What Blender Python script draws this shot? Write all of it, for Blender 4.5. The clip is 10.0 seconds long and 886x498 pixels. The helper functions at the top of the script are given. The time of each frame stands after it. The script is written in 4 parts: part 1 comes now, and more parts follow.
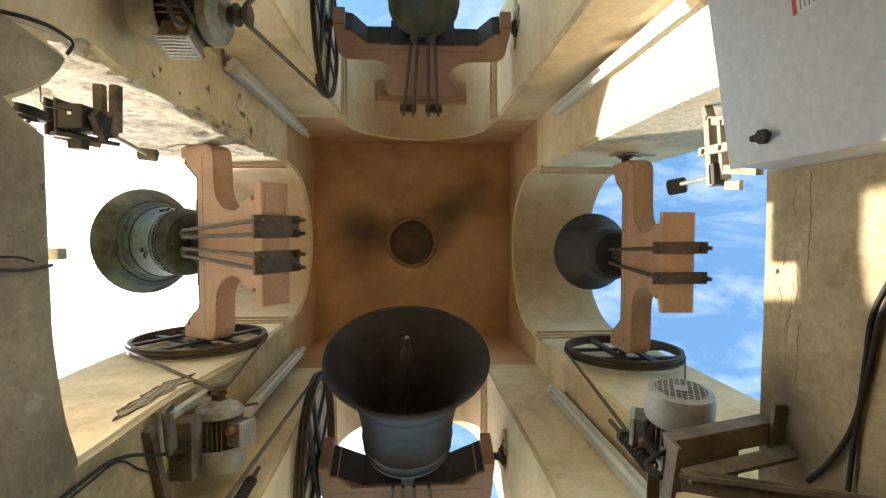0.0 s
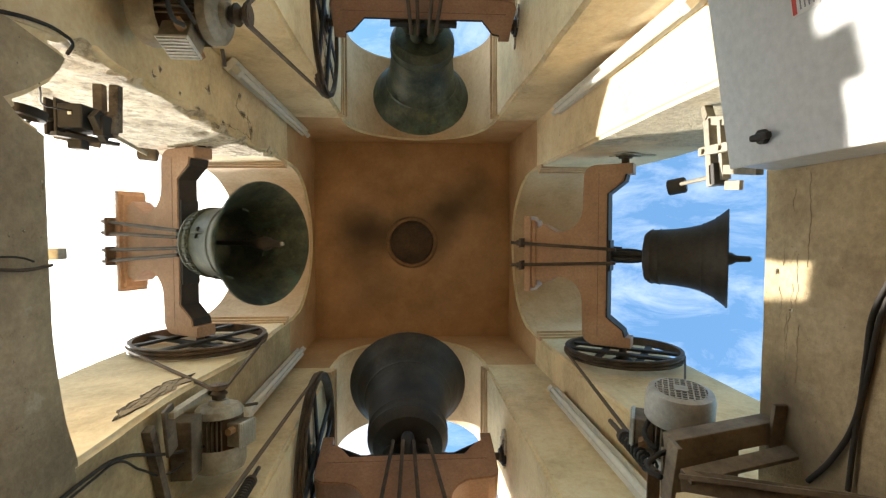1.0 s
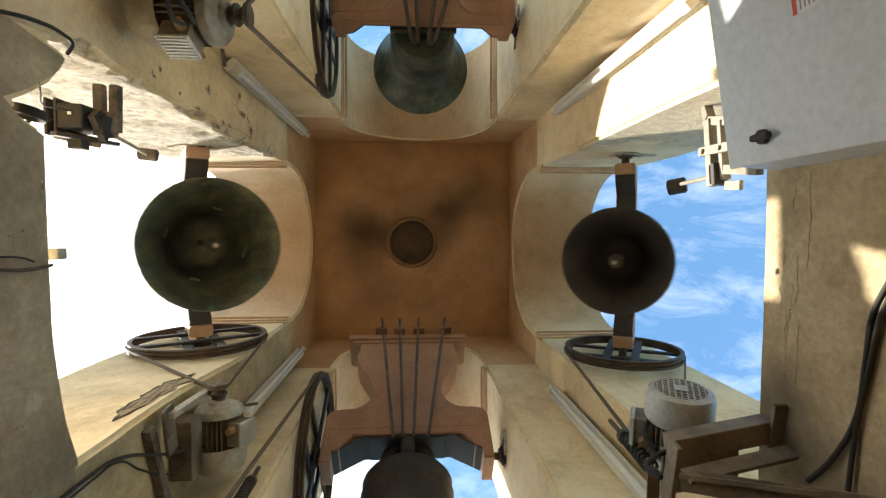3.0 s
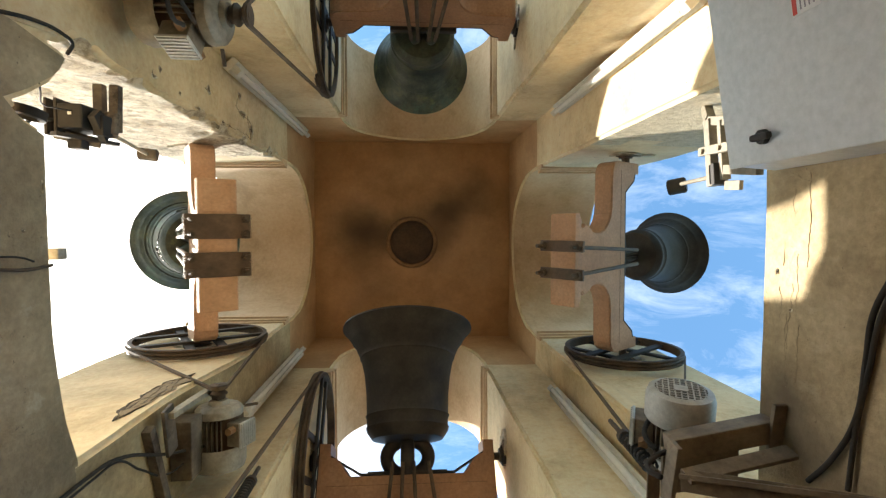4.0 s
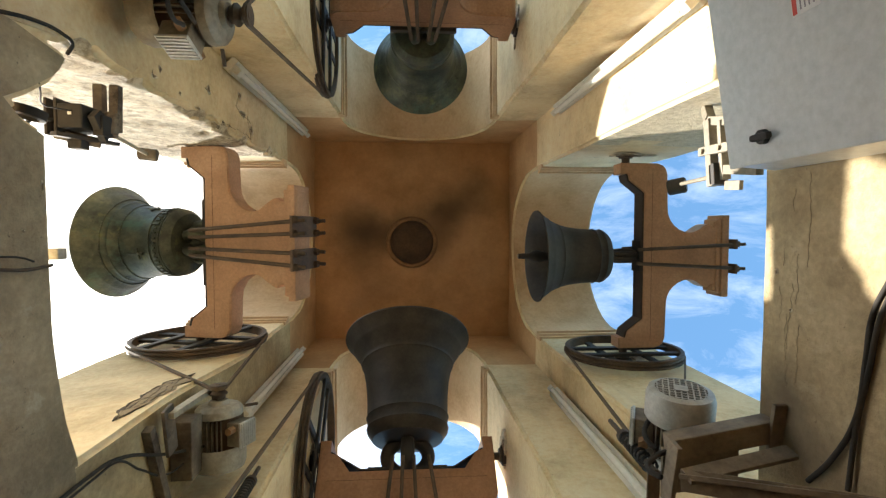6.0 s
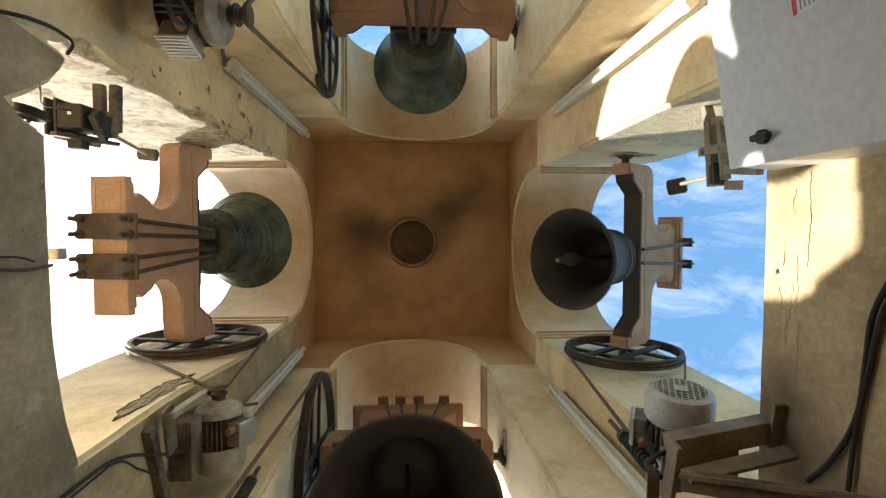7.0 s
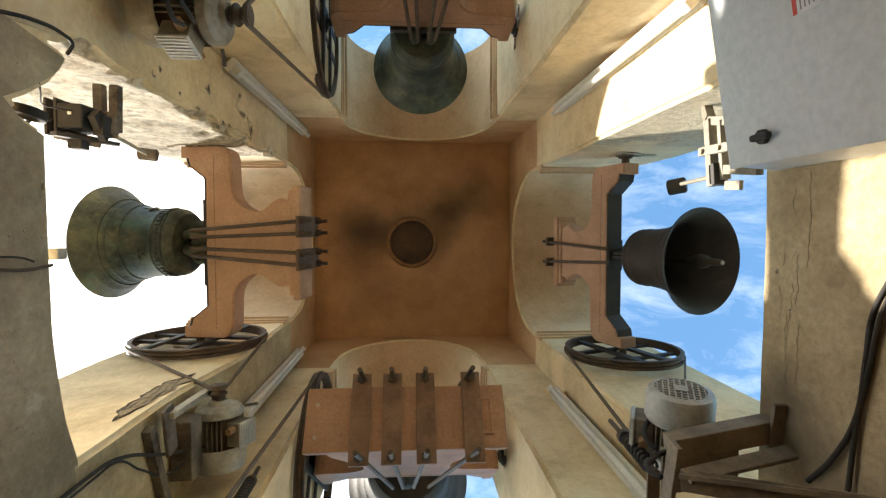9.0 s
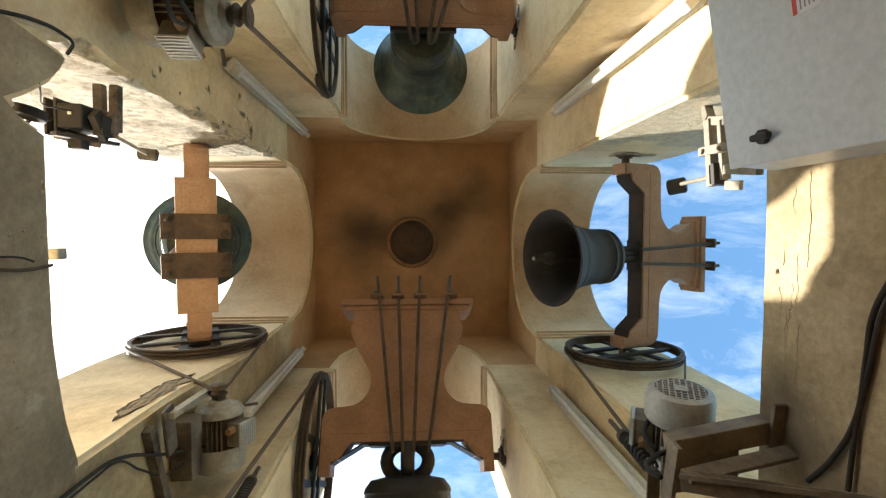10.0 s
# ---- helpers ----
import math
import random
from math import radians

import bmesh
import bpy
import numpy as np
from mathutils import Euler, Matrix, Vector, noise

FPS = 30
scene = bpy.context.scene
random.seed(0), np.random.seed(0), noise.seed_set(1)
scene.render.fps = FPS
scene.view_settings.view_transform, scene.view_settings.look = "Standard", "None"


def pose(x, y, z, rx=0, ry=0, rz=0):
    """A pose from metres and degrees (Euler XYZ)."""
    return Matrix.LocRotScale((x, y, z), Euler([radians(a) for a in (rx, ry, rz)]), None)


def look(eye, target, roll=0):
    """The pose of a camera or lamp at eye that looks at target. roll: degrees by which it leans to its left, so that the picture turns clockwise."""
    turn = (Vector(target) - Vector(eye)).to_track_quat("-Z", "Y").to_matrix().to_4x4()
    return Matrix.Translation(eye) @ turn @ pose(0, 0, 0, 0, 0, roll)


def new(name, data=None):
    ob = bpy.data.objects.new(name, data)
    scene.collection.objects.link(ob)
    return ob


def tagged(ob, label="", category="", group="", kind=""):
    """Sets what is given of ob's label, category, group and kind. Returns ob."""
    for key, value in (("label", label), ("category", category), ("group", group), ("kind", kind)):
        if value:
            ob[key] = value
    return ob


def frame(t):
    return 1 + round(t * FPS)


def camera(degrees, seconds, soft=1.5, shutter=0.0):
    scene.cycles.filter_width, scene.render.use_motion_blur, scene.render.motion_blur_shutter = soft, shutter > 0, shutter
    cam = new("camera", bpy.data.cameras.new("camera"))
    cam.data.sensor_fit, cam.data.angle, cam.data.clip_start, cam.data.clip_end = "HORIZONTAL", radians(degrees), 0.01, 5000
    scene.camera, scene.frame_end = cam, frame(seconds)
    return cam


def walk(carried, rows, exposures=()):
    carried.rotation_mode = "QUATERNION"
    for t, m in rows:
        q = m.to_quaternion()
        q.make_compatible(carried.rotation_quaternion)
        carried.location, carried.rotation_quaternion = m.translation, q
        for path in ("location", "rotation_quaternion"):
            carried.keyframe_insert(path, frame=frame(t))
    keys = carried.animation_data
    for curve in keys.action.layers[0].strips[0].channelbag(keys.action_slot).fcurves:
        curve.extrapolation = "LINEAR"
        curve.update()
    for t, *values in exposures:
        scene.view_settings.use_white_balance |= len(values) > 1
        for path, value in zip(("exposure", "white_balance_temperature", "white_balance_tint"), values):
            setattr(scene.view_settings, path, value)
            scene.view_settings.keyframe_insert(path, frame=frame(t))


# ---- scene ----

# A bell chamber seen from its floor. x: east, y: south, z: up; the chamber's centre is the origin.
cam = camera(84.04, 10.0, 1.3, 0.2)
EYE = pose(-0.035, -0.108, 0.15, 177.63, 3.876, 0)
walk(cam, [(0.0, EYE), (10.0, EYE)], [(0.0, 1.66), (10.0, 1.66)])

# ---- light ----
SUN_WAY = Vector((1.0, -0.186, -0.865)).normalized()
sun = new("sun", bpy.data.lights.new("sun", "SUN"))
sun.data.energy, sun.data.angle, sun.data.color = 4.5, radians(0.55), (1.0, 0.93, 0.82)
sun.matrix_world = look(-SUN_WAY * 20, (0, 0, 0))
world = bpy.data.worlds.new("sky")
scene.world = world
world.use_nodes = True


def make_sky(w):
    nt = w.node_tree
    nt.nodes.clear()
    out = nt.nodes.new("ShaderNodeOutputWorld")
    bg = nt.nodes.new("ShaderNodeBackground")
    sky = nt.nodes.new("ShaderNodeTexSky")
    sky.sky_type = "NISHITA"
    sky.sun_disc = False
    sky.sun_elevation = math.asin(-SUN_WAY.z)
    sky.sun_rotation = math.atan2(-SUN_WAY.x, -SUN_WAY.y)
    sky.air_density, sky.dust_density, sky.ozone_density = 1.0, 0.7, 1.2
    coord = nt.nodes.new("ShaderNodeTexCoord")
    scale = nt.nodes.new("ShaderNodeMapping")
    scale.inputs["Scale"].default_value = (2.2, 6.0, 3.0)
    scale.inputs["Rotation"].default_value = (0.3, 0.2, 0.9)
    cloud = nt.nodes.new("ShaderNodeTexNoise")
    cloud.inputs["Scale"].default_value = 2.4
    cloud.inputs["Detail"].default_value = 9
    cloud.inputs["Roughness"].default_value = 0.68
    cloud.inputs["Distortion"].default_value = 0.5
    ramp = nt.nodes.new("ShaderNodeValToRGB")
    ramp.color_ramp.elements[0].position, ramp.color_ramp.elements[1].position = 0.45, 0.85
    ramp.color_ramp.elements[1].color = (0.36, 0.36, 0.36, 1)
    mix = nt.nodes.new("ShaderNodeMixRGB")
    mix.inputs[2].default_value = (5.0, 5.2, 5.5, 1)
    nt.links.new(coord.outputs["Generated"], scale.inputs["Vector"])
    nt.links.new(scale.outputs[0], cloud.inputs["Vector"])
    nt.links.new(cloud.outputs["Fac"], ramp.inputs[0])
    nt.links.new(ramp.outputs[0], mix.inputs[0])
    tint = nt.nodes.new("ShaderNodeMixRGB")
    tint.blend_type = "MULTIPLY"
    tint.inputs[0].default_value = 1.0
    tint.inputs[2].default_value = (0.67, 0.91, 0.93, 1)
    nt.links.new(sky.outputs[0], tint.inputs[1])
    nt.links.new(tint.outputs[0], mix.inputs[1])
    # thin bright haze round the sun
    dot = nt.nodes.new("ShaderNodeVectorMath")
    dot.operation = "DOT_PRODUCT"
    dot.inputs[1].default_value = -SUN_WAY
    nt.links.new(coord.outputs["Generated"], dot.inputs[0])
    near = nt.nodes.new("ShaderNodeMapRange")
    near.interpolation_type = "SMOOTHSTEP"
    near.inputs[1].default_value, near.inputs[2].default_value = 0.62, 0.86
    nt.links.new(dot.outputs["Value"], near.inputs[0])
    haze = nt.nodes.new("ShaderNodeMixRGB")
    haze.inputs[2].default_value = (8.5, 8.2, 7.6, 1)
    nt.links.new(near.outputs[0], haze.inputs[0])
    nt.links.new(mix.outputs[0], haze.inputs[1])
    nt.links.new(haze.outputs[0], bg.inputs["Color"])
    bg.inputs["Strength"].default_value = 0.15
    nt.links.new(bg.outputs[0], out.inputs["Surface"])


make_sky(world)


# ---- materials ----
def material(name, colours, rough=0.7, metal=0.0, scale=3.0, fine=60.0, bump=0.15, depth=0.004, stretch=(1, 1, 1), contrast=(0.35, 0.68), spots=None, grit=0.42):
    """A procedural surface: large stains between the colours, fine grain, relief. spots: colour, scale and threshold of wear."""
    m = bpy.data.materials.new(name)
    m.use_nodes = True
    nt = m.node_tree
    n, link = nt.nodes, nt.links.new
    b = n["Principled BSDF"]
    coord, mp = n.new("ShaderNodeTexCoord"), n.new("ShaderNodeMapping")
    mp.inputs["Scale"].default_value = stretch
    link(coord.outputs["Object"], mp.inputs["Vector"])
    big, small = n.new("ShaderNodeTexNoise"), n.new("ShaderNodeTexNoise")
    for node, s, d in ((big, scale, 8), (small, fine, 5)):
        node.inputs["Scale"].default_value, node.inputs["Detail"].default_value = s, d
        node.inputs["Roughness"].default_value = 0.65
        link(mp.outputs[0], node.inputs["Vector"])
    ramp = n.new("ShaderNodeValToRGB")
    e = ramp.color_ramp.elements
    e[0].position, e[1].position = contrast
    e[0].color, e[1].color = (*colours[0], 1), (*colours[-1], 1)
    if len(colours) == 3:
        mid = e.new((contrast[0] + contrast[1]) / 2)
        mid.color = (*colours[1], 1)
    link(big.outputs["Fac"], ramp.inputs[0])
    grain = n.new("ShaderNodeMixRGB")
    grain.blend_type = "OVERLAY"
    grain.inputs[0].default_value = grit
    link(ramp.outputs[0], grain.inputs[1])
    link(small.outputs["Fac"], grain.inputs[2])
    colour = grain.outputs[0]
    layers = [spots] if spots and not isinstance(spots, list) else (spots or [])
    for tone, size, edge, *more in layers:
        squash, strength, soft = more or (1.0, 1.0, 0.07)
        wear = n.new("ShaderNodeTexNoise")
        wear.inputs["Scale"].default_value, wear.inputs["Detail"].default_value = size, 10
        wear.inputs["Roughness"].default_value = 0.7
        flat = n.new("ShaderNodeMapping")
        flat.inputs["Scale"].default_value = (1, 1, squash)
        flat.inputs["Location"].default_value = (size * 0.37, size * 0.11, 0)
        link(mp.outputs[0], flat.inputs["Vector"])
        link(flat.outputs[0], wear.inputs["Vector"])
        cut = n.new("ShaderNodeValToRGB")
        cut.color_ramp.elements[0].position, cut.color_ramp.elements[1].position = edge, edge + soft
        cut.color_ramp.elements[1].color = (strength, strength, strength, 1)
        link(wear.outputs["Fac"], cut.inputs[0])
        worn = n.new("ShaderNodeMixRGB")
        worn.inputs[2].default_value = (*tone, 1)
        link(cut.outputs[0], worn.inputs[0])
        link(colour, worn.inputs[1])
        colour = worn.outputs[0]
    link(colour, b.inputs["Base Color"])
    b.inputs["Metallic"].default_value = metal
    r = n.new("ShaderNodeMapRange")
    r.inputs[3].default_value, r.inputs[4].default_value = max(0.05, rough - 0.12), min(1.0, rough + 0.12)
    link(big.outputs["Fac"], r.inputs[0])
    link(r.outputs[0], b.inputs["Roughness"])
    add = n.new("ShaderNodeMath")
    add.operation = "MULTIPLY_ADD"
    add.inputs[1].default_value = 0.5
    link(small.outputs["Fac"], add.inputs[0])
    link(big.outputs["Fac"], add.inputs[2])
    bp = n.new("ShaderNodeBump")
    bp.inputs["Strength"].default_value, bp.inputs["Distance"].default_value = bump, depth
    link(add.outputs[0], bp.inputs["Height"])
    link(bp.outputs[0], b.inputs["Normal"])
    return m


CREAM = material("cream_plaster", [(0.59, 0.455, 0.265), (0.755, 0.60, 0.372), (0.835, 0.69, 0.462)], 0.9, 0, 2.6, 45, 0.6, 0.010, spots=[((0.46, 0.35, 0.21), 6.0, 0.57, 0.12, 0.4, 0.16), ((0.36, 0.27, 0.16), 7.0, 0.67, 1, 0.9, 0.05), ((0.24, 0.17, 0.10), 38.0, 0.675, 1, 0.8, 0.03), ((0.34, 0.25, 0.15), 95.0, 0.665, 1, 0.6, 0.03), ((0.50, 0.375, 0.21), 3.1, 0.60, 1, 0.55, 0.10), ((0.80, 0.74, 0.58), 4.0, 0.62, 1, 0.6, 0.12)])
OCHRE = material("ochre_wash", [(0.53, 0.35, 0.20), (0.65, 0.46, 0.285), (0.72, 0.53, 0.35)], 0.9, 0, 2.2, 40, 0.5, 0.008, spots=[((0.38, 0.24, 0.14), 4.0, 0.58, 0.5, 0.6, 0.15), ((0.66, 0.52, 0.36), 5.0, 0.63, 1, 0.6, 0.08)], grit=0.28)
BROWN = material("brown_wash", [(0.40, 0.22, 0.10), (0.52, 0.30, 0.145), (0.60, 0.36, 0.19)], 0.9, 0, 1.8, 30, 0.3, 0.006, grit=0.18)
ORANGE = material("orange_wash", [(0.43, 0.255, 0.128), (0.545, 0.335, 0.178), (0.62, 0.40, 0.225)], 0.9, 0, 1.9, 34, 0.35, 0.006, spots=[((0.36, 0.21, 0.11), 4.0, 0.60, 0.5, 0.5, 0.15)], grit=0.22)
ROUGH = material("bare_mortar", [(0.46, 0.37, 0.25), (0.70, 0.60, 0.43), (0.84, 0.76, 0.60)], 0.95, 0, 24.0, 200, 1.0, 0.030, contrast=(0.40, 0.60), spots=[((0.27, 0.20, 0.125), 55, 0.59, 1, 0.9, 0.05), ((0.40, 0.31, 0.20), 14, 0.60, 1, 0.7, 0.08), ((0.86, 0.80, 0.68), 9, 0.60, 1, 0.8, 0.05)])
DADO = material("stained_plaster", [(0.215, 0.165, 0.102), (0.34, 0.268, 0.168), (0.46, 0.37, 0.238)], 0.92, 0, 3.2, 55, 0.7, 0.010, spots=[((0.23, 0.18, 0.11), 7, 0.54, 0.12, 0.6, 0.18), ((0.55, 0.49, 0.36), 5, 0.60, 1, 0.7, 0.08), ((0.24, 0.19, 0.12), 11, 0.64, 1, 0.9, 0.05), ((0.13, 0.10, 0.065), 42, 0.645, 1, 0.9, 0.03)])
PALEDADO = material("stained_and_shaded_plaster", [(0.30, 0.225, 0.125), (0.45, 0.35, 0.202), (0.575, 0.462, 0.285)], 0.92, 0, 3.2, 55, 0.7, 0.010, spots=[((0.38, 0.29, 0.18), 7, 0.58, 0.12, 0.5, 0.14), ((0.26, 0.20, 0.13), 11, 0.66, 1, 0.9, 0.05), ((0.15, 0.11, 0.07), 42, 0.655, 1, 0.9, 0.03), ((0.60, 0.50, 0.33), 6, 0.60, 0.5, 0.7, 0.10), ((0.20, 0.145, 0.085), 100, 0.66, 1, 0.7, 0.03)])
SANDY = material("sandy_render", [(0.48, 0.40, 0.27), (0.63, 0.54, 0.385), (0.74, 0.65, 0.49)], 0.95, 0, 34, 110, 0.9, 0.02)
STRAPDARK = material("dark_iron_strap", [(0.06, 0.04, 0.028), (0.10, 0.066, 0.045), (0.15, 0.10, 0.066)], 0.6, 0.2, 9, 80, 0.3, 0.003)
STRAP = material("brown_painted_strap", [(0.15, 0.082, 0.048), (0.21, 0.115, 0.068), (0.26, 0.15, 0.09)], 0.6, 0.2, 9, 80, 0.3, 0.003)
FLOOR = material("floor_tile", [(0.30, 0.20, 0.13), (0.40, 0.28, 0.19)], 0.85)
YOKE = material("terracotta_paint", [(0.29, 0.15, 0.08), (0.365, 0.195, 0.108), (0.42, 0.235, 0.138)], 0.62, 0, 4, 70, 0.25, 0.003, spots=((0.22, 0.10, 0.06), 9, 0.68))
# lighter, tanner terracotta for the east and west yokes
MIDTERRA = material("mid_terracotta_paint", [(0.385, 0.222, 0.13), (0.465, 0.278, 0.168), (0.53, 0.335, 0.215)], 0.65, 0, 4, 70, 0.25, 0.003, spots=((0.24, 0.12, 0.07), 9, 0.68))
TANTERRA = material("tan_terracotta_paint", [(0.40, 0.235, 0.138), (0.475, 0.29, 0.178), (0.54, 0.35, 0.23)], 0.68, 0, 4, 70, 0.25, 0.003, spots=((0.24, 0.13, 0.08), 9, 0.68))
BRONZE = material("green_bronze", [(0.032, 0.036, 0.028), (0.066, 0.074, 0.052), (0.12, 0.122, 0.075)], 0.55, 0.45, 9, 60, 0.6, 0.006, spots=[((0.075, 0.13, 0.09), 7, 0.56, 0.5, 0.7, 0.1), ((0.17, 0.18, 0.06), 13, 0.57, 1, 0.5, 0.12), ((0.022, 0.02, 0.016), 16, 0.60, 0.6, 0.7, 0.06)])
DARKBRONZE = material("dark_bronze", [(0.022, 0.019, 0.017), (0.040, 0.034, 0.030), (0.060, 0.052, 0.043)], 0.66, 0.25, 6, 60, 0.3, 0.003)
IRON = material("rusty_iron", [(0.06, 0.045, 0.036), (0.105, 0.078, 0.058), (0.16, 0.11, 0.075)], 0.65, 0.6, 9, 90, 0.4, 0.003)
IRONDARK = material("dark_iron", [(0.03, 0.024, 0.02), (0.055, 0.043, 0.035)], 0.75, 0.1, 9, 80, 0.3, 0.003)
BLACK = material("black_steel", [(0.018, 0.016, 0.014), (0.042, 0.037, 0.033)], 0.68, 0.1, 9, 80, 0.2, 0.002)
GALV = material("zinc_steel", [(0.33, 0.29, 0.22), (0.47, 0.42, 0.33)], 0.55, 0.35, 12, 90, 0.2, 0.002)
RUBBER = material("black_rubber", [(0.022, 0.018, 0.015), (0.042, 0.035, 0.028)], 0.85, 0, 12, 90, 0.15, 0.002)
BELT = material("worn_belt", [(0.07, 0.045, 0.025), (0.13, 0.085, 0.05)], 0.8, 0, 14, 120, 0.3, 0.002)
WHITE = material("white_enamel", [(0.62, 0.60, 0.54), (0.75, 0.73, 0.68)], 0.4, 0, 5, 60, 0.08, 0.002, spots=((0.40, 0.34, 0.24), 12, 0.72))


# ---- mesh helpers ----
def part(name, bm, mat, parent=None, label="", smooth=False):
    me = bpy.data.meshes.new(name)
    bmesh.ops.recalc_face_normals(bm, faces=bm.faces)
    bm.to_mesh(me)
    bm.free()
    me.materials.append(mat)
    if smooth:
        me.shade_smooth()
        me.set_sharp_from_angle(angle=radians(38))
    ob = new(name, me)
    if parent:
        ob.parent = parent
    if label:
        tagged(ob, label)
    return ob


def box(bm, lo, hi, m=None, bevel=0.004):
    s, c = (Vector(hi) - Vector(lo)), (Vector(hi) + Vector(lo)) / 2
    g = bmesh.ops.create_cube(bm, size=1.0, matrix=(m or Matrix()) @ Matrix.Translation(c) @ Matrix.Diagonal((*s, 1)))
    if bevel:
        edges = list({e for v in g["verts"] for e in v.link_edges})
        bmesh.ops.bevel(bm, geom=edges, offset=bevel, segments=2, affect="EDGES", profile=0.6)
    return bm


def bar(bm, p, q, r, n=10, r2=None):
    p, q = Vector(p), Vector(q)
    d = q - p
    m = Matrix.Translation((p + q) / 2) @ d.to_track_quat("Z", "Y").to_matrix().to_4x4()
    bmesh.ops.create_cone(bm, cap_ends=True, segments=n, radius1=r, radius2=r if r2 is None else r2, depth=d.length, matrix=m)
    return bm


def beam(bm, p, q, w, h, up=(0, 0, 1), bevel=0.003):
    """A square bar from p to q, w across and h along up."""
    p, q = Vector(p), Vector(q)
    z = (q - p).normalized()
    x = Vector(up).cross(z).normalized()
    y = z.cross(x)
    m = Matrix((x, y, z)).transposed().to_4x4()
    m.translation = p
    return box(bm, (-w / 2, -h / 2, 0), (w / 2, h / 2, (q - p).length), m, bevel)


def lathe(bm, profile, n=48, m=None, close=False):
    """A turned shape: (radius, z) points round the z axis."""
    m = m or Matrix()
    rings = []
    for r, z in profile:
        rings.append([bm.verts.new(m @ Vector((r * math.cos(2 * math.pi * k / n), r * math.sin(2 * math.pi * k / n), z))) for k in range(n)])
    pairs = list(zip(rings, rings[1:])) + ([(rings[-1], rings[0])] if close else [])
    for a, b in pairs:
        for k in range(n):
            bm.faces.new((a[k], a[(k + 1) % n], b[(k + 1) % n], b[k]))
    if not close:
        for ring in (rings[0], rings[-1]):
            if (ring[0].co - ring[n // 2].co).length > 1e-4:
                bm.faces.new(ring)
    bmesh.ops.remove_doubles(bm, verts=bm.verts, dist=1e-5)
    return bm


def sweep(bm, pts, r, n=10):
    """A round bar bent along the points."""
    pts = [Vector(p) for p in pts]
    side, rings = None, []
    for k, p in enumerate(pts):
        t = (pts[min(k + 1, len(pts) - 1)] - pts[max(k - 1, 0)]).normalized()
        side = t.orthogonal().normalized() if side is None else (side - t * side.dot(t)).normalized()
        other = t.cross(side)
        rings.append([bm.verts.new(p + (side * math.cos(2 * math.pi * j / n) + other * math.sin(2 * math.pi * j / n)) * r) for j in range(n)])
    for a, b in zip(rings, rings[1:]):
        for j in range(n):
            bm.faces.new((a[j], a[(j + 1) % n], b[(j + 1) % n], b[j]))
    bm.faces.new(rings[0])
    bm.faces.new(rings[-1])
    return bm


def slab(bm, outline, y0, y1, bevel=0.006):
    """An outline in x and z, as thick as from y0 to y1."""
    vs = [bm.verts.new((x, y0, z)) for x, z in outline]
    f = bm.faces.new(vs)
    g = bmesh.ops.extrude_face_region(bm, geom=[f])
    moved = [v for v in g["geom"] if isinstance(v, bmesh.types.BMVert)]
    for v in moved:
        v.co.y = y1
    if bevel:
        flat = [e for e in bm.edges if len(e.link_faces) == 2 and abs(e.verts[0].co.y - e.verts[1].co.y) < 1e-6]
        bmesh.ops.bevel(bm, geom=flat, offset=bevel, segments=2, affect="EDGES")
    return bm


def cable(name, points, r, mat, parent=None):
    """A bent round cable through the points."""
    cu = bpy.data.curves.new(name, "CURVE")
    cu.dimensions, cu.bevel_depth, cu.bevel_resolution, cu.resolution_u = "3D", r, 3, 8
    sp = cu.splines.new("BEZIER")
    sp.bezier_points.add(len(points) - 1)
    for bp, p in zip(sp.bezier_points, points):
        bp.co, bp.handle_left_type, bp.handle_right_type = p, "AUTO", "AUTO"
    cu.materials.append(mat)
    ob = new(name, cu)
    if parent:
        ob.parent = parent
    return ob


# ---- the chamber ----
A, B, TOP, SILL, SPRING, CROWN, CEIL = 0.88, 1.56, 4.95, 1.375, 3.75, 4.50, 4.62
PAINT = 3.66


def shaken(p, amp=0.010):
    """Hand-laid plaster: no plane is quite flat."""
    p = Vector(p)
    return p + noise.noise_vector(p * 1.7) * amp + noise.noise_vector(p * 9.0) * amp * 0.25


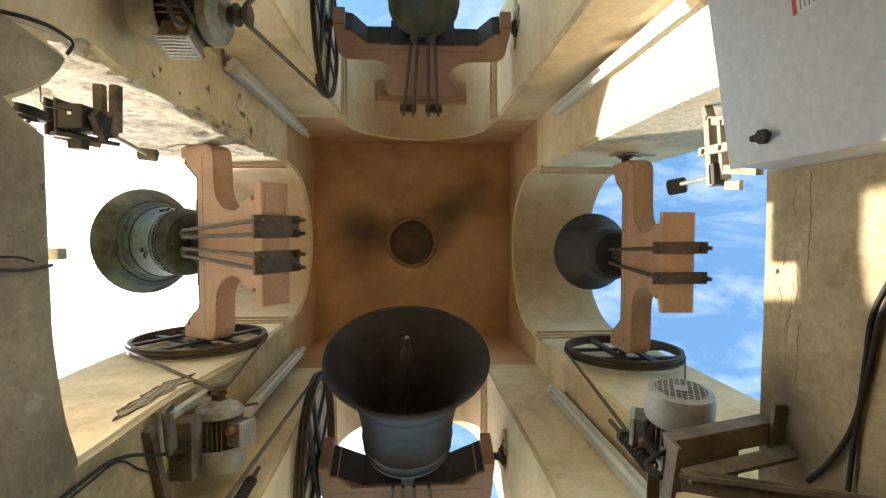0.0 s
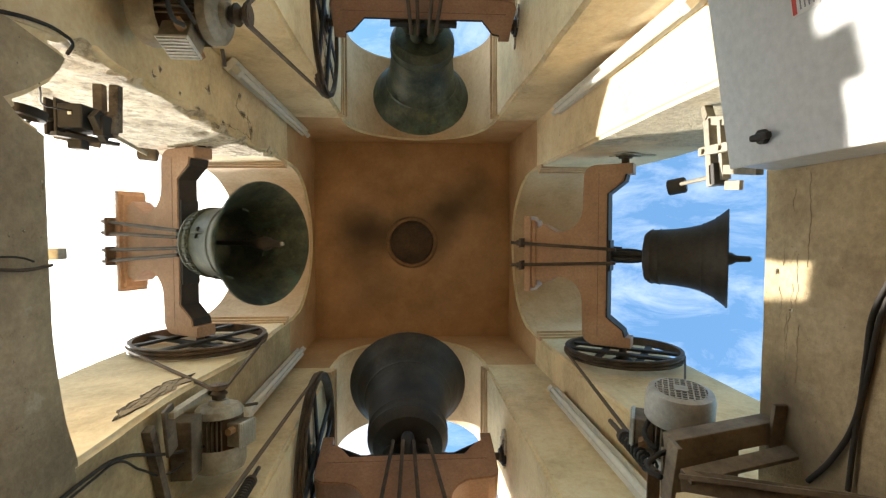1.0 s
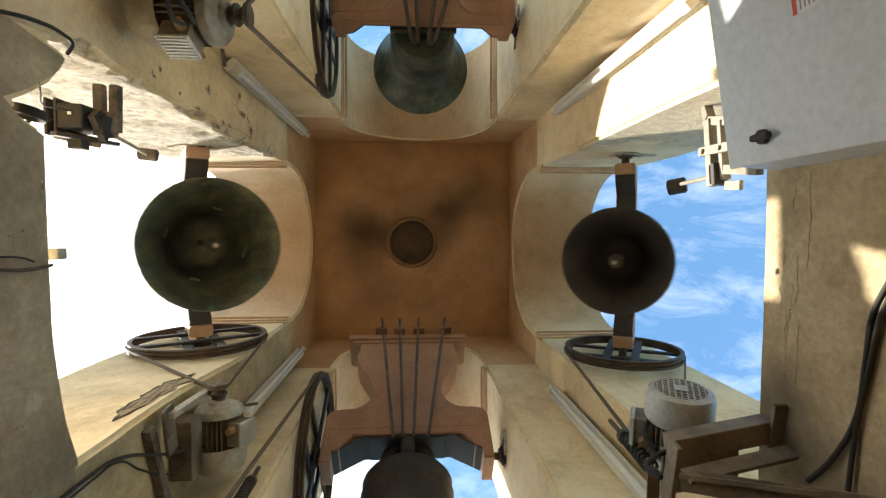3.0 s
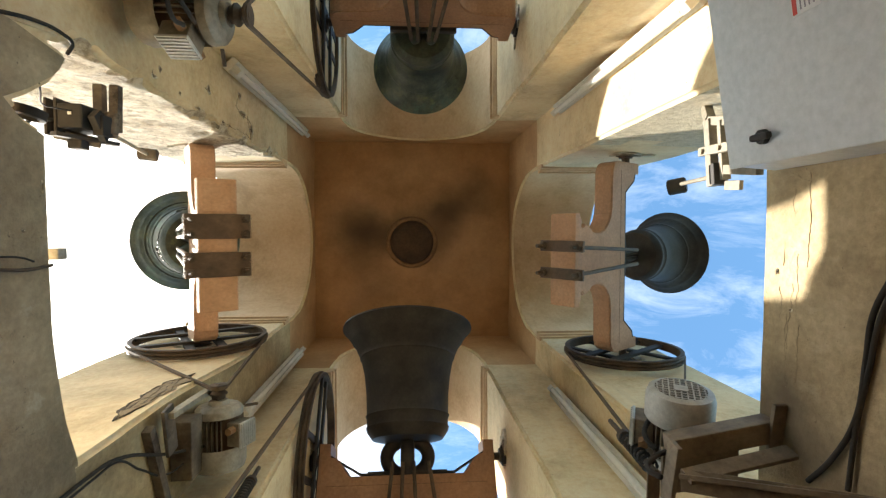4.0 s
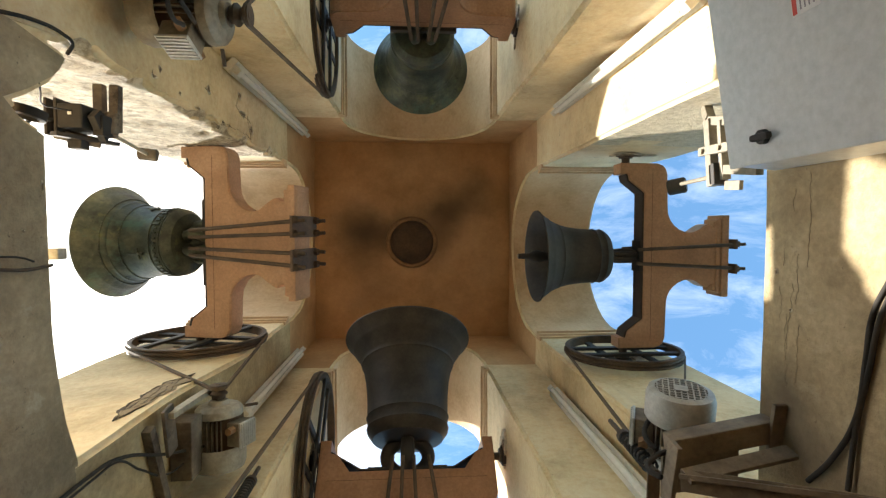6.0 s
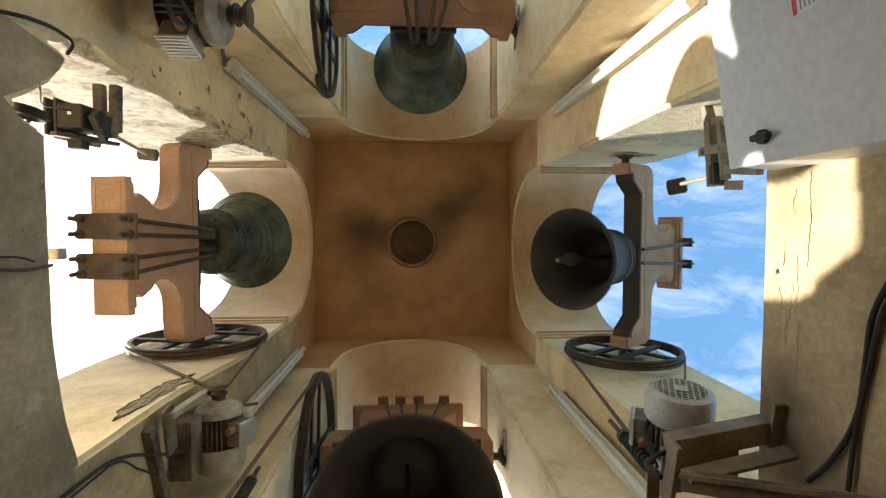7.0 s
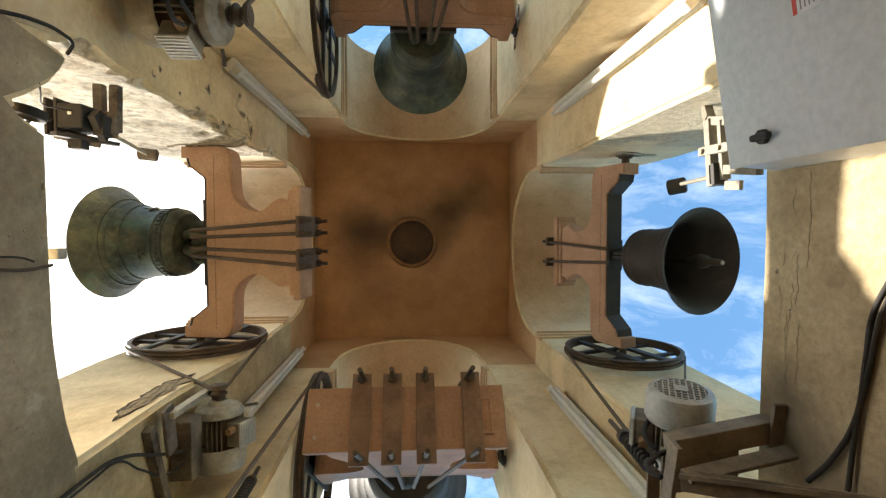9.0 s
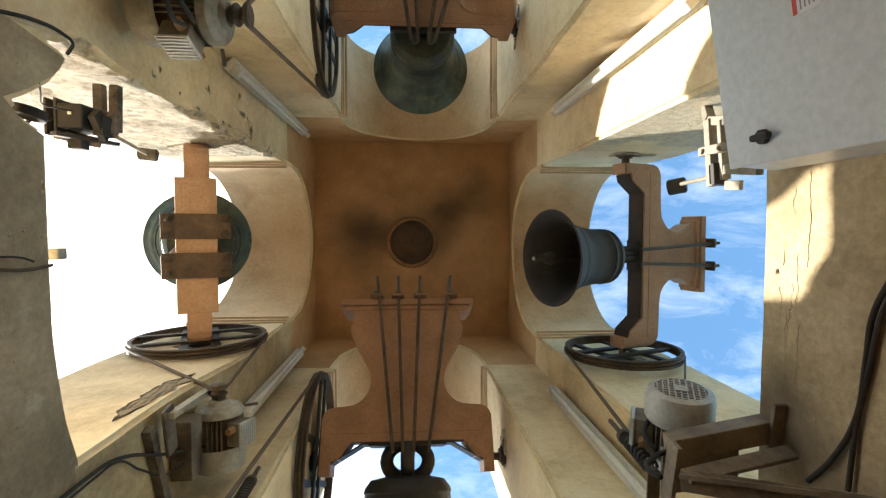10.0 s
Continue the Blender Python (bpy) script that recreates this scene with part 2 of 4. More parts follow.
def wall(name, turn, u0, u1, label, chips, notch=0.0, outer=4.45, lean=0.0, dado=None, broken=None, rugged=0.0):
    """A wall with an arched opening, its inner face at y = -A before it is turned; chips: where the jambs have lost plaster."""
    verts, faces, mats = [], [], []

    def grid(fn, nu, nv, mat):
        base = len(verts)
        for i in range(nu + 1):
            for j in range(nv + 1):
                verts.append(fn(i / nu, j / nv))
        for i in range(nu):
            for j in range(nv):
                a = base + i * (nv + 1) + j
                faces.append((a, a + 1, a + nv + 2, a + nv + 1))
                mats.append(mat)

    mid, half = (u0 + u1) / 2, (u1 - u0) / 2
    fine = 3 if rugged else 1

    def arch(t, deep=0.0):
        ang = math.pi * (1 - t)
        top = CROWN + (outer - CROWN) * deep
        return mid + half * math.cos(ang), SPRING + (top - SPRING) * max(0.0, math.sin(ang)) ** 0.9

    def lerp(a, b, t):
        return a + (b - a) * t

    for y, w in ((-A, A), (-B, B)):
        for ua, ub in ((-w, u0), (u1, w)):
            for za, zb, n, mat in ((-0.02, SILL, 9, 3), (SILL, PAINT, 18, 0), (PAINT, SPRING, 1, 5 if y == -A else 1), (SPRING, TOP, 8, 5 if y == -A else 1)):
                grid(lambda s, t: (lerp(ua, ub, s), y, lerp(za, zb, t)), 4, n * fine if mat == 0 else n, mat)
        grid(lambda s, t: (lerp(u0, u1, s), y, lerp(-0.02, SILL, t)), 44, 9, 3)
        grid(lambda s, t: (arch(s)[0], y, lerp(arch(s, 1.0 if y == -B else 0.0)[1], TOP, t)), 32, 3, 5 if y == -A else 1)
    for u in (u0, u1):
        for za, zb, n, mat in ((SILL, PAINT, 24, 0), (PAINT, SPRING, 1, 1)):
            grid(lambda s, t: (u, lerp(-A, -B, s), lerp(za, zb, t)), 8 * fine, 18 * fine if mat == 0 else n, mat)
    grid(lambda s, t: (lerp(u0, u1, s), lerp(-A, -B, t), SILL), 44, 8 * fine, 0)
    grid(lambda s, t: (arch(s)[0], lerp(-A, -B, t), arch(s, t)[1]), 32, 8 * fine, 1)
    me = bpy.data.meshes.new(name)
    me.from_pydata([turn @ Vector(v) for v in verts], [], faces)
    bm = bmesh.new()
    bm.from_mesh(me)
    for f, k in zip(bm.faces, mats):
        f.material_index = k
        c = turn.inverted() @ f.calc_center_median()
        # south-west pier: shade on its cream plaster, put in as a darker material
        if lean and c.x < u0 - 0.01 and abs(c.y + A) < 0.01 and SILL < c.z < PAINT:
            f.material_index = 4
        if lean and c.x > u1 + 0.01 and abs(c.y + A) < 0.01 and c.z < SILL:
            f.material_index = 0
        for side, z0, z1 in chips:
            if abs(c.x - (u0 if side < 0 else u1)) < 0.01 and z0 < c.z + 0.1 * noise.noise(c * 6) < z1:
                f.material_index = 2
    bmesh.ops.remove_doubles(bm, verts=bm.verts, dist=1e-4)
    rough = {v for f in bm.faces if f.material_index == 2 for v in f.verts}
    for v in bm.verts:
        c = turn.inverted() @ v.co
        if notch and abs(c.z - SILL) < 0.01 and u0 < c.x <= u1:
            d = u1 - c.x
            broken_line = np.interp(d, (0.0, 0.045, 0.107, 0.143, 0.178, 0.204, 0.216), (1.3, 0.80, 0.20, -0.45, -1.30, -0.75, 0.0))
            v.co.z += notch * float(broken_line) + (0.012 * noise.noise(c * 22) if d < 0.23 else 0.0)
        if lean and abs(c.z - SILL) < 0.01 and c.x < -0.05:
            v.co.z += 0.07 * ((-0.05 - max(c.x, u0)) / 0.45) ** 2
        if lean and c.z < 2.7 and (abs(c.x - u0) < 0.002 or (u0 < c.x < u0 + 0.4 and c.z < SILL + 0.01)):
            v.co = turn @ (turn.inverted() @ v.co + Vector((lean * (1 - max(0.0, c.x - u0) / 0.4) * (c.y + B) / (B - A) * min(1.0, (2.7 - c.z) / 0.8), 0, 0)))
        if v in rough and rugged:
            q = v.co.copy()
            sink = noise.noise(q * 7) * 0.018 + noise.noise(q * 19) * 0.010 + noise.noise(q * 47) * 0.005
            ragged = 0.06 * max(0.0, noise.noise(q * 13) + 0.6 * noise.noise(q * 31)) if abs(c.y + A) < 0.01 else 0.0
            v.co += turn.to_3x3() @ Vector((max(-0.02, sink) * rugged + ragged, 0, 0))
        v.co = shaken(v.co, 0.016 if v in rough else 0.010)
    bmesh.ops.recalc_face_normals(bm, faces=bm.faces)
    edges = [e for e in bm.edges if len(e.link_faces) == 2 and e.calc_face_angle() > 1.0]
    bmesh.ops.bevel(bm, geom=edges, offset=0.016, segments=3, affect="EDGES")
    bm.to_mesh(me)
    bm.free()
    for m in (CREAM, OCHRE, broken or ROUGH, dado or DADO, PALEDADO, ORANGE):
        me.materials.append(m)
    me.shade_smooth()
    me.set_sharp_from_angle(angle=radians(50))
    return tagged(new(name, me), label, "wall", kind="structure")


def turned(deg):
    return Matrix.Rotation(radians(deg), 4, "Z")


def smeared(base, name, tone, loose, spots):
    """A material with a few soft dark patches, for soot and for painted shade. spots: place, radius and strength of
    each; loose: how far their outlines wander.
    """
    m = base.copy()
    m.name = name
    nt = m.node_tree
    n, link = nt.nodes, nt.links.new
    b = n["Principled BSDF"]
    old = b.inputs["Base Color"].links[0].from_socket
    coord = n.new("ShaderNodeTexCoord")
    warp = n.new("ShaderNodeTexNoise")
    warp.inputs["Scale"].default_value, warp.inputs["Detail"].default_value = 1.05 / loose, 4
    link(coord.outputs["Object"], warp.inputs["Vector"])
    off = n.new("ShaderNodeVectorMath")
    off.operation = "MULTIPLY_ADD"
    off.inputs[1].default_value = (loose, loose, 0.0 if base is BROWN else loose)
    link(warp.outputs["Color"], off.inputs[0])
    link(coord.outputs["Object"], off.inputs[2])
    for x, y, z, r, k in spots:
        dist = n.new("ShaderNodeVectorMath")
        dist.operation = "DISTANCE"
        dist.inputs[1].default_value = (x + loose / 2, y + loose / 2, z if base is BROWN else z + loose / 2)
        link(off.outputs[0], dist.inputs[0])
        fade = n.new("ShaderNodeMapRange")
        fade.interpolation_type = "SMOOTHSTEP"
        fade.inputs[1].default_value, fade.inputs[2].default_value = 0.0, r
        fade.inputs[3].default_value, fade.inputs[4].default_value = k, 0.0
        link(dist.outputs["Value"], fade.inputs[0])
        mix = n.new("ShaderNodeMixRGB")
        mix.inputs[2].default_value = (*tone, 1)
        link(fade.outputs[0], mix.inputs[0])
        link(old, mix.inputs[1])
        old = mix.outputs[0]
    link(old, b.inputs["Base Color"])
    return m


# shade behind the east motor bracket, painted on the wall as soft dark patches
BRACKETSHADE = smeared(PALEDADO, "bracket_shade_plaster", (0.11, 0.078, 0.048), 0.10, ((0.88, 0.30, 1.27, 0.13, 0.75), (0.88, 0.40, 1.22, 0.15, 0.8), (0.88, 0.43, 1.10, 0.15, 0.6), (0.88, 0.36, 1.33, 0.11, 0.6)))
wall("wall_north", turned(0), -0.50, 0.57, "cream plastered wall with an arched bell opening", [])
wall("wall_east", turned(90), -0.54, 0.67, "cream plastered wall with an arched bell opening, partly sunlit", [(-1, 1.2, 2.6)], dado=BRACKETSHADE, broken=SANDY)
wall("wall_south", turned(180), -0.51, 0.59, "cream plastered wall with an arched bell opening", [])
wall("wall_west", turned(270), -0.54, 0.56, "cream plastered wall with an arched opening and crumbled jambs", [(1, 1.2, 3.3)], 0.085, 4.63, 0.058, rugged=0.55)


def plate(name, z0, z1, w, mat, label, category):
    bm = bmesh.new()
    box(bm, (-w, -w, z0), (w, w, z1), None, 0)
    return tagged(part(name, bm, mat), label, category, kind="structure")


plate("floor", -0.25, 0.0, B, FLOOR, "plain tiled floor of the bell chamber", "floor")
SOOTY = smeared(BROWN, "sooty_brown_wash", (0.10, 0.06, 0.035), 0.35, (
    (-0.45, -0.05, CEIL, 0.44, 0.95), (-0.20, -0.05, CEIL, 0.30, 0.7), (0.30, -0.25, CEIL, 0.34, 0.85), (0.55, -0.45, CEIL, 0.36, 0.6), (0.10, -0.02, CEIL, 0.42, 0.7), (-0.35, 0.45, CEIL, 0.26, 0.4), (-0.5, 0.62, CEIL, 0.24, 0.3)))
plate("ceiling", CEIL, 4.93, A + 0.03, SOOTY, "brown washed plaster ceiling with soot stains", "ceiling")
plate("roof", 4.94, 5.2, B + 0.1, OCHRE, "flat roof slab over the bell chamber", "roof")


# ---- the bells ----
def yoke_outline(head, reach, waist, bulge, beam_half, back, front, tab):
    """Half outline of a wooden yoke, mirrored: x along the axle, z away from the bell."""
    half = [(0.0, front), (beam_half - 0.17, front), (beam_half - 0.10, front - 0.09), (beam_half - 0.06, front - 0.10), (beam_half - 0.06, tab), (beam_half, tab), (beam_half, back - 0.06), (beam_half - 0.012, back - 0.028), (beam_half - 0.03, back - 0.01), (beam_half - 0.06, back)]
    x0 = waist + 0.14
    half += [(x0, back + 0.005)]
    for k in range(1, 7):
        ang = math.pi / 2 * k / 6
        half.append((x0 - 0.14 * math.sin(ang), back + 0.005 + 0.14 * (1 - math.cos(ang))))
    z = back + 0.145
    room = reach - 0.075 - z
    for k in range(1, 9):
        t = k / 8
        half.append((waist + (bulge - waist) * (0.5 - 0.5 * math.cos(math.pi * min(1, t * 1.25))) - (0.02 if t > 0.85 else 0), z + room * t))
    half += [(bulge + 0.012, reach - 0.075), (bulge + 0.012, reach - 0.0405)]
    return half + [(-x, z) for x, z in reversed(half) if x > 0]


def bell_profile(r, top, lip, wall_t):
    """Outer and inner line of a bell, mouth down, from crown height to lip height."""
    h = top - lip
    outer = [(0.0, top), (0.30 * r, top - 0.005 * h), (0.50 * r, top - 0.03 * h), (0.575 * r, top - 0.09 * h), (0.590 * r, top - 0.12 * h), (0.575 * r, top - 0.135 * h), (0.585 * r, top - 0.20 * h),
             (0.60 * r, top - 0.215 * h), (0.585 * r, top - 0.23 * h), (0.60 * r, top - 0.40 * h), (0.635 * r, top - 0.56 * h), (0.69 * r, top - 0.70 * h), (0.715 * r, top - 0.715 * h), (0.715 * r, top - 0.735 * h),
             (0.73 * r, top - 0.75 * h), (0.81 * r, top - 0.85 * h), (0.845 * r, top - 0.865 * h), (0.86 * r, top - 0.885 * h), (0.94 * r, top - 0.95 * h), (1.0 * r, top - 0.985 * h), (0.995 * r, lip)]
    inner = [(0.955 * r, lip + 0.004), (0.86 * r, top - 0.90 * h), (0.74 * r, top - 0.80 * h), (0.62 * r, top - 0.62 * h), (0.53 * r, top - 0.40 * h), (0.49 * r, top - 0.25 * h), (0.44 * r, top - 0.17 * h), (0.35 * r, top - 0.115 * h), (0.22 * r, top - 0.085 * h), (0.10 * r, top - 0.072 * h), (0.0, top - 0.07 * h)]
    return outer + inner


def make_bell(label, mat, r, lip, crown, yoke, thick, straps, wheel_x, wheel_r, pins, spread, yoke_label, plate_over=0.0, thread=0.075, paint=None, slim=0.74, loops=6, fat=1.0, strap_gap=0.0, relief=False, seat=0.45):
    thing = new("bell")
    tagged(thing, label, "bell", "bells of the tower")
    bm = bmesh.new()
    lathe(bm, bell_profile(r, -crown, -lip, 0.03), 64)
    body = part("bell_body", bm, mat, thing, smooth=True)
    # cast relief: cord mouldings, a band of raised marks below the shoulder
    if relief:
        h, top = lip - crown, -crown
        for d, rr in ((0.15, 0.581), (0.265, 0.592), (0.60, 0.655), (0.78, 0.765)):
            bm = bmesh.new()
            lathe(bm, [(rr * r + 0.0032 * math.cos(a), top - d * h + 0.0032 * math.sin(a)) for a in (0, 1.05, 2.09, 3.14, 4.19, 5.24)], 64, None, True)
            part("cord", bm, mat, body, smooth=True)
        rnd = random.Random(int(r * 1000))
        bm = bmesh.new()
        for k in range(44):
            ang = 2 * math.pi * k / 44
            tall = rnd.uniform(0.010, 0.022)
            m = Matrix.Rotation(ang, 4, "Z") @ Matrix.Translation((0.588 * r, 0, top - 0.208 * h))
            box(bm, (-0.004, -0.005 - 0.003 * rnd.random(), -tall), (0.006, 0.005, tall * 0.9), m, 0.002)
        part("raised_band", bm, mat, body, "band of small raised marks round the shoulder")
        for side in (0, 2, 4, 6):
            bm = bmesh.new()
            m = Matrix.Rotation(side * math.pi / 4 + 0.3, 4, "Z") @ Matrix.Translation((0.605 * r, 0, top - 0.43 * h))
            box(bm, (-0.012, -0.006, -0.055), (0.008, 0.006, 0.045), m, 0.003)
            box(bm, (-0.012, -0.030, 0.008), (0.007, 0.030, 0.020), m, 0.003)
            box(bm, (-0.012, -0.022, -0.068), (0.009, 0.022, -0.056), m, 0.003)
            part("raised_cross", bm, mat, body)
    # crown loops
    for k in range(loops):
        ang = 2 * math.pi * k / loops
        d = Vector((math.cos(ang), math.sin(ang), 0))
        w, low, high = (0.15 * r + 0.02) * fat, -crown - 0.012, yoke[6] - 0.012
        pts = []
        for s in range(15):
            a = math.pi * s / 14
            pts.append(d * (w * 0.5 + w * math.sin(a) ** 1.4 * 0.95) + Vector((0, 0, low + (high - low) * (0.5 - 0.5 * math.cos(a)))))
        bm = bmesh.new()
        sweep(bm, pts, (0.058 * r + 0.006) * (0.5 + 0.5 * fat) * (1.3 if loops == 4 else 1.0), 10)
        part("crown_loop", bm, mat, thing, smooth=True)
    bm = bmesh.new()
    lathe(bm, [(0.0, yoke[6] - 0.02), ((0.05 * r + 0.01) * fat ** 0.5, yoke[6] - 0.02), ((0.05 * r + 0.01) * fat ** 0.5, -crown * 0.4), (0.07 * r + 0.01, -crown - 0.01), (0.0, -crown - 0.012)], 20)
    part("crown_post", bm, mat, thing, smooth=True)
    # clapper
    bm = bmesh.new()
    lathe(bm, [(0.012, -crown - 0.03), (0.014, -lip + 0.10), (0.024, -lip + 0.06), (0.036, -lip + 0.012), (0.032, -lip - 0.015), (0.018, -lip - 0.036), (0.015, -lip - 0.098), (0.0, -lip - 0.101)], 16)
    part("clapper", bm, IRONDARK, thing, "dark iron clapper with a round ball", True)
    bm = bmesh.new()
    bar(bm, (0, 0, -lip - 0.100), (0, 0, -lip - 0.105), 0.010, 12)
    part("clapper_tip", bm, GALV, thing, "bright clapper tip")
    # yoke
    bm = bmesh.new()
    board = thick * slim
    slab(bm, yoke_outline(*yoke), -board / 2, board / 2)
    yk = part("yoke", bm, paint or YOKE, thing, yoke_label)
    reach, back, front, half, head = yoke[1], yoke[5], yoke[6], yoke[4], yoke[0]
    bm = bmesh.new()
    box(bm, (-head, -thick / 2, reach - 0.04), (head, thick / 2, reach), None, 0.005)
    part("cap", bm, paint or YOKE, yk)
    bm = bmesh.new()
    box(bm, (-head + 0.022, -(board + thick) / 4, reach - 0.068), (head - 0.022, (board + thick) / 4, reach - 0.041), None, 0.009)
    part("cap_moulding", bm, paint or YOKE, yk)
    for side in (-1, 1):
        bm = bmesh.new()
        box(bm, (-half + 0.05, side * board / 2 - 0.001, front + 0.045), (half - 0.05, side * board / 2 + 0.001, front + 0.0475), None, 0)
        part("plank_seam", bm, STRAP, yk)
    # iron strap along the inner edge
    line = [(-half + 0.062, front - 0.10), (-half + 0.10, front - 0.09), (-half + 0.17, front), (half - 0.17, front), (half - 0.10, front - 0.09), (half - 0.062, front - 0.10)]
    if strap_gap:
        line = [(-half + 0.062, front - 0.10), (-half + 0.17 + strap_gap, front - 0.004), (half - 0.17 - strap_gap, front - 0.004), (half - 0.062, front - 0.10)]
    bm = bmesh.new()
    slab(bm, [(x, z - 0.001) for x, z in line] + [(x, z - 0.010) for x, z in reversed(line)], -board * 0.47, board * 0.47, 0)
    part("inner_strap", bm, IRONDARK, yk, "dark iron strap along the inner edge")
    bm = bmesh.new()
    box(bm, (-half * seat, -board * 0.46 - plate_over, front - 0.022 - plate_over), (half * seat, board * 0.46 + plate_over, front - 0.0105), None, 0.003)
    part("yoke_plate", bm, BLACK, yk, "black steel bearing plate")
    for x in straps:
        bm = bmesh.new()
        box(bm, (x - spread[1], -thick / 2 - 0.055, reach + 0.001), (x + spread[1], thick / 2 + 0.055, reach + 0.016), None, 0.003)
        strap = part("strap", bm, STRAP if len(straps) == 4 else STRAPDARK, yk, "dark strap over the yoke's head")
        for side in (-1, 1):
            for off in spread[2]:
                x2 = (x + off) * spread[0]
                bm = bmesh.new()
                top = Vector((x + off, side * (thick / 2 + 0.03), reach + thread))
                foot = Vector((x2, side * (thick / 2 + 0.022), front - 0.06))
                bar(bm, foot, top, 0.010, 10)
                part("tie_rod", bm, IRON, yk)
                bm = bmesh.new()
                bar(bm, (x + off, top.y, reach + 0.016), (x + off, top.y, reach + 0.036), 0.020, 6)
                part("nut", bm, IRON, yk)
    # axle
    for side, end in pins:
        bm = bmesh.new()
        bar(bm, (side * (half - 0.06), 0, 0), (side * end, 0, 0), 0.022, 16)
        part("axle_pin", bm, IRON, thing, smooth=True)
    # wheel
    wh = new("wheel")
    wh.parent = thing
    wh.matrix_basis = pose(wheel_x, 0, 0, 0, 90, 0)
    tagged(wh, "spoked iron drive wheel")
    bm = bmesh.new()
    w = 0.024
    lathe(bm, [(wheel_r - 0.022, -w), (wheel_r, -w), (wheel_r, -w * 0.7), (wheel_r - 0.008, -w * 0.4), (wheel_r, -w * 0.1), (wheel_r, w * 0.1), (wheel_r - 0.008, w * 0.4), (wheel_r, w * 0.7), (wheel_r, w), (wheel_r - 0.022, w)], 64, None, True)
    part("rim", bm, IRON, wh, smooth=True)
    for off in (-0.075, 0.075):
        bm = bmesh.new()
        hx = math.sqrt((wheel_r - 0.02) ** 2 - off ** 2)
        box(bm, (-hx, off - 0.022, -0.008), (hx, off + 0.022, 0.008), None, 0.002)
        part("spoke", bm, BLACK, wh)
    for off in (-0.11, 0.11):
        bm = bmesh.new()
        hx = math.sqrt((wheel_r - 0.02) ** 2 - off ** 2)
        box(bm, (off - 0.018, -hx, 0.009), (off + 0.018, hx, 0.024), None, 0.002)
        part("spoke", bm, BLACK, wh)
    return thing


AXLE = 2.93
west_bell = make_bell("green weathered bronze bell swinging on a tan terracotta yoke", BRONZE, 0.312, 0.505, 0.03, (0.297, 0.615, 0.165, 0.235, 0.513, 0.225, 0.085, -0.055), 0.165,
                      (-0.085, 0.085), -0.538, 0.345, ((-1, 0.583), (1, 0.557)), (0.55, 0.055, (-0.033, 0.033)), "terracotta painted yoke with scrolled sides", paint=TANTERRA, slim=0.70, relief=True)
east_bell = make_bell("small dark bronze bell swinging on a light terracotta yoke", DARKBRONZE, 0.262, 0.525, 0.105, (0.235, 0.585, 0.135, 0.185, 0.53, 0.225, 0.09, -0.05), 0.15,
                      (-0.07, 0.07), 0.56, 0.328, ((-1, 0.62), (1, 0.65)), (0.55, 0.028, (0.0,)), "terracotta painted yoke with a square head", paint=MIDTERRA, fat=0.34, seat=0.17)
south_bell = make_bell("large dark bronze bell swinging on a broad terracotta yoke", DARKBRONZE, 0.415, 0.78, 0.085, (0.415, 0.93, 0.215, 0.35, 0.485, 0.28, 0.09, -0.08), 0.26,
                       (-0.275, -0.08, 0.06, 0.19), 0.51, 0.495, ((-1, 0.58), (1, 0.58)), (0.42, 0.04, (0.0,)), "broad terracotta painted yoke with scrolled sides", 0.0, 0.14, slim=0.82, loops=4, strap_gap=0.06)
west_yoke = next(o for o in west_bell.children if o.name.startswith("yoke"))
for x0, y0, x1, y1 in ((0.150, -0.062, 0.275, -0.056), (0.150, 0.056, 0.275, 0.062), (0.150, -0.056, 0.156, 0.056), (0.269, -0.056, 0.275, 0.056)):
    bm = bmesh.new()
    box(bm, (x0, y0, 0.6152), (x1, y1, 0.6185), None, 0.001)
    part("beading", bm, TANTERRA, west_yoke)
big_yoke = next(o for o in south_bell.children if o.name.startswith("yoke"))
for x0, y0, x1, y1 in ((-0.36, -0.075, -0.27, -0.065), (-0.36, 0.065, -0.27, 0.075), (-0.36, -0.065, -0.35, 0.065), (-0.28, -0.065, -0.27, 0.065)):
    bm = bmesh.new()
    box(bm, (x0, y0, 0.9305), (x1, y1, 0.937), None, 0.002)
    part("beading", bm, YOKE, big_yoke)
for y in (-0.06, 0.07):
    bm = bmesh.new()
    bar(bm, (0.37, y, 0.9295), (0.37, y, 0.934), 0.008, 10)
    part("screw", bm, GALV, big_yoke)
north_bell = make_bell("green bronze bell coming to rest on a terracotta yoke", BRONZE, 0.315, 0.595, 0.055, (0.305, 0.62, 0.165, 0.235, 0.485, 0.225, 0.09, -0.055), 0.16,
                       (-0.085, 0.085), -0.542, 0.395, ((-1, 0.56), (1, 0.58)), (0.55, 0.055, (-0.033, 0.033)), "terracotta painted yoke", 0.02, seat=0.37)


# ---- mouldings, boss, cracks ----
def impost(turn, u, side):
    """A small stepped moulding along one jamb."""
    bm = bmesh.new()
    for z0, z1, out in ((3.555, 3.585, 0.012), (3.585, 3.625, 0.024), (3.625, 3.655, 0.038)):
        x0, x1 = sorted((u + side * 0.03, u - side * out))
        box(bm, (x0, -B + 0.01, z0), (x1, -A - 0.004, z1 - 0.001), None, 0.006)
    bm.transform(turn)
    return tagged(part("impost_trim", bm, OCHRE), "worn stepped plaster moulding at the arch's foot", "moulding", kind="structure")


for deg, u0, u1 in ((0, -0.50, 0.57), (90, -0.54, 0.67), (180, -0.51, 0.59), (270, -0.54, 0.56)):
    impost(turned(deg), u0, -1)
    impost(turned(deg), u1, 1)

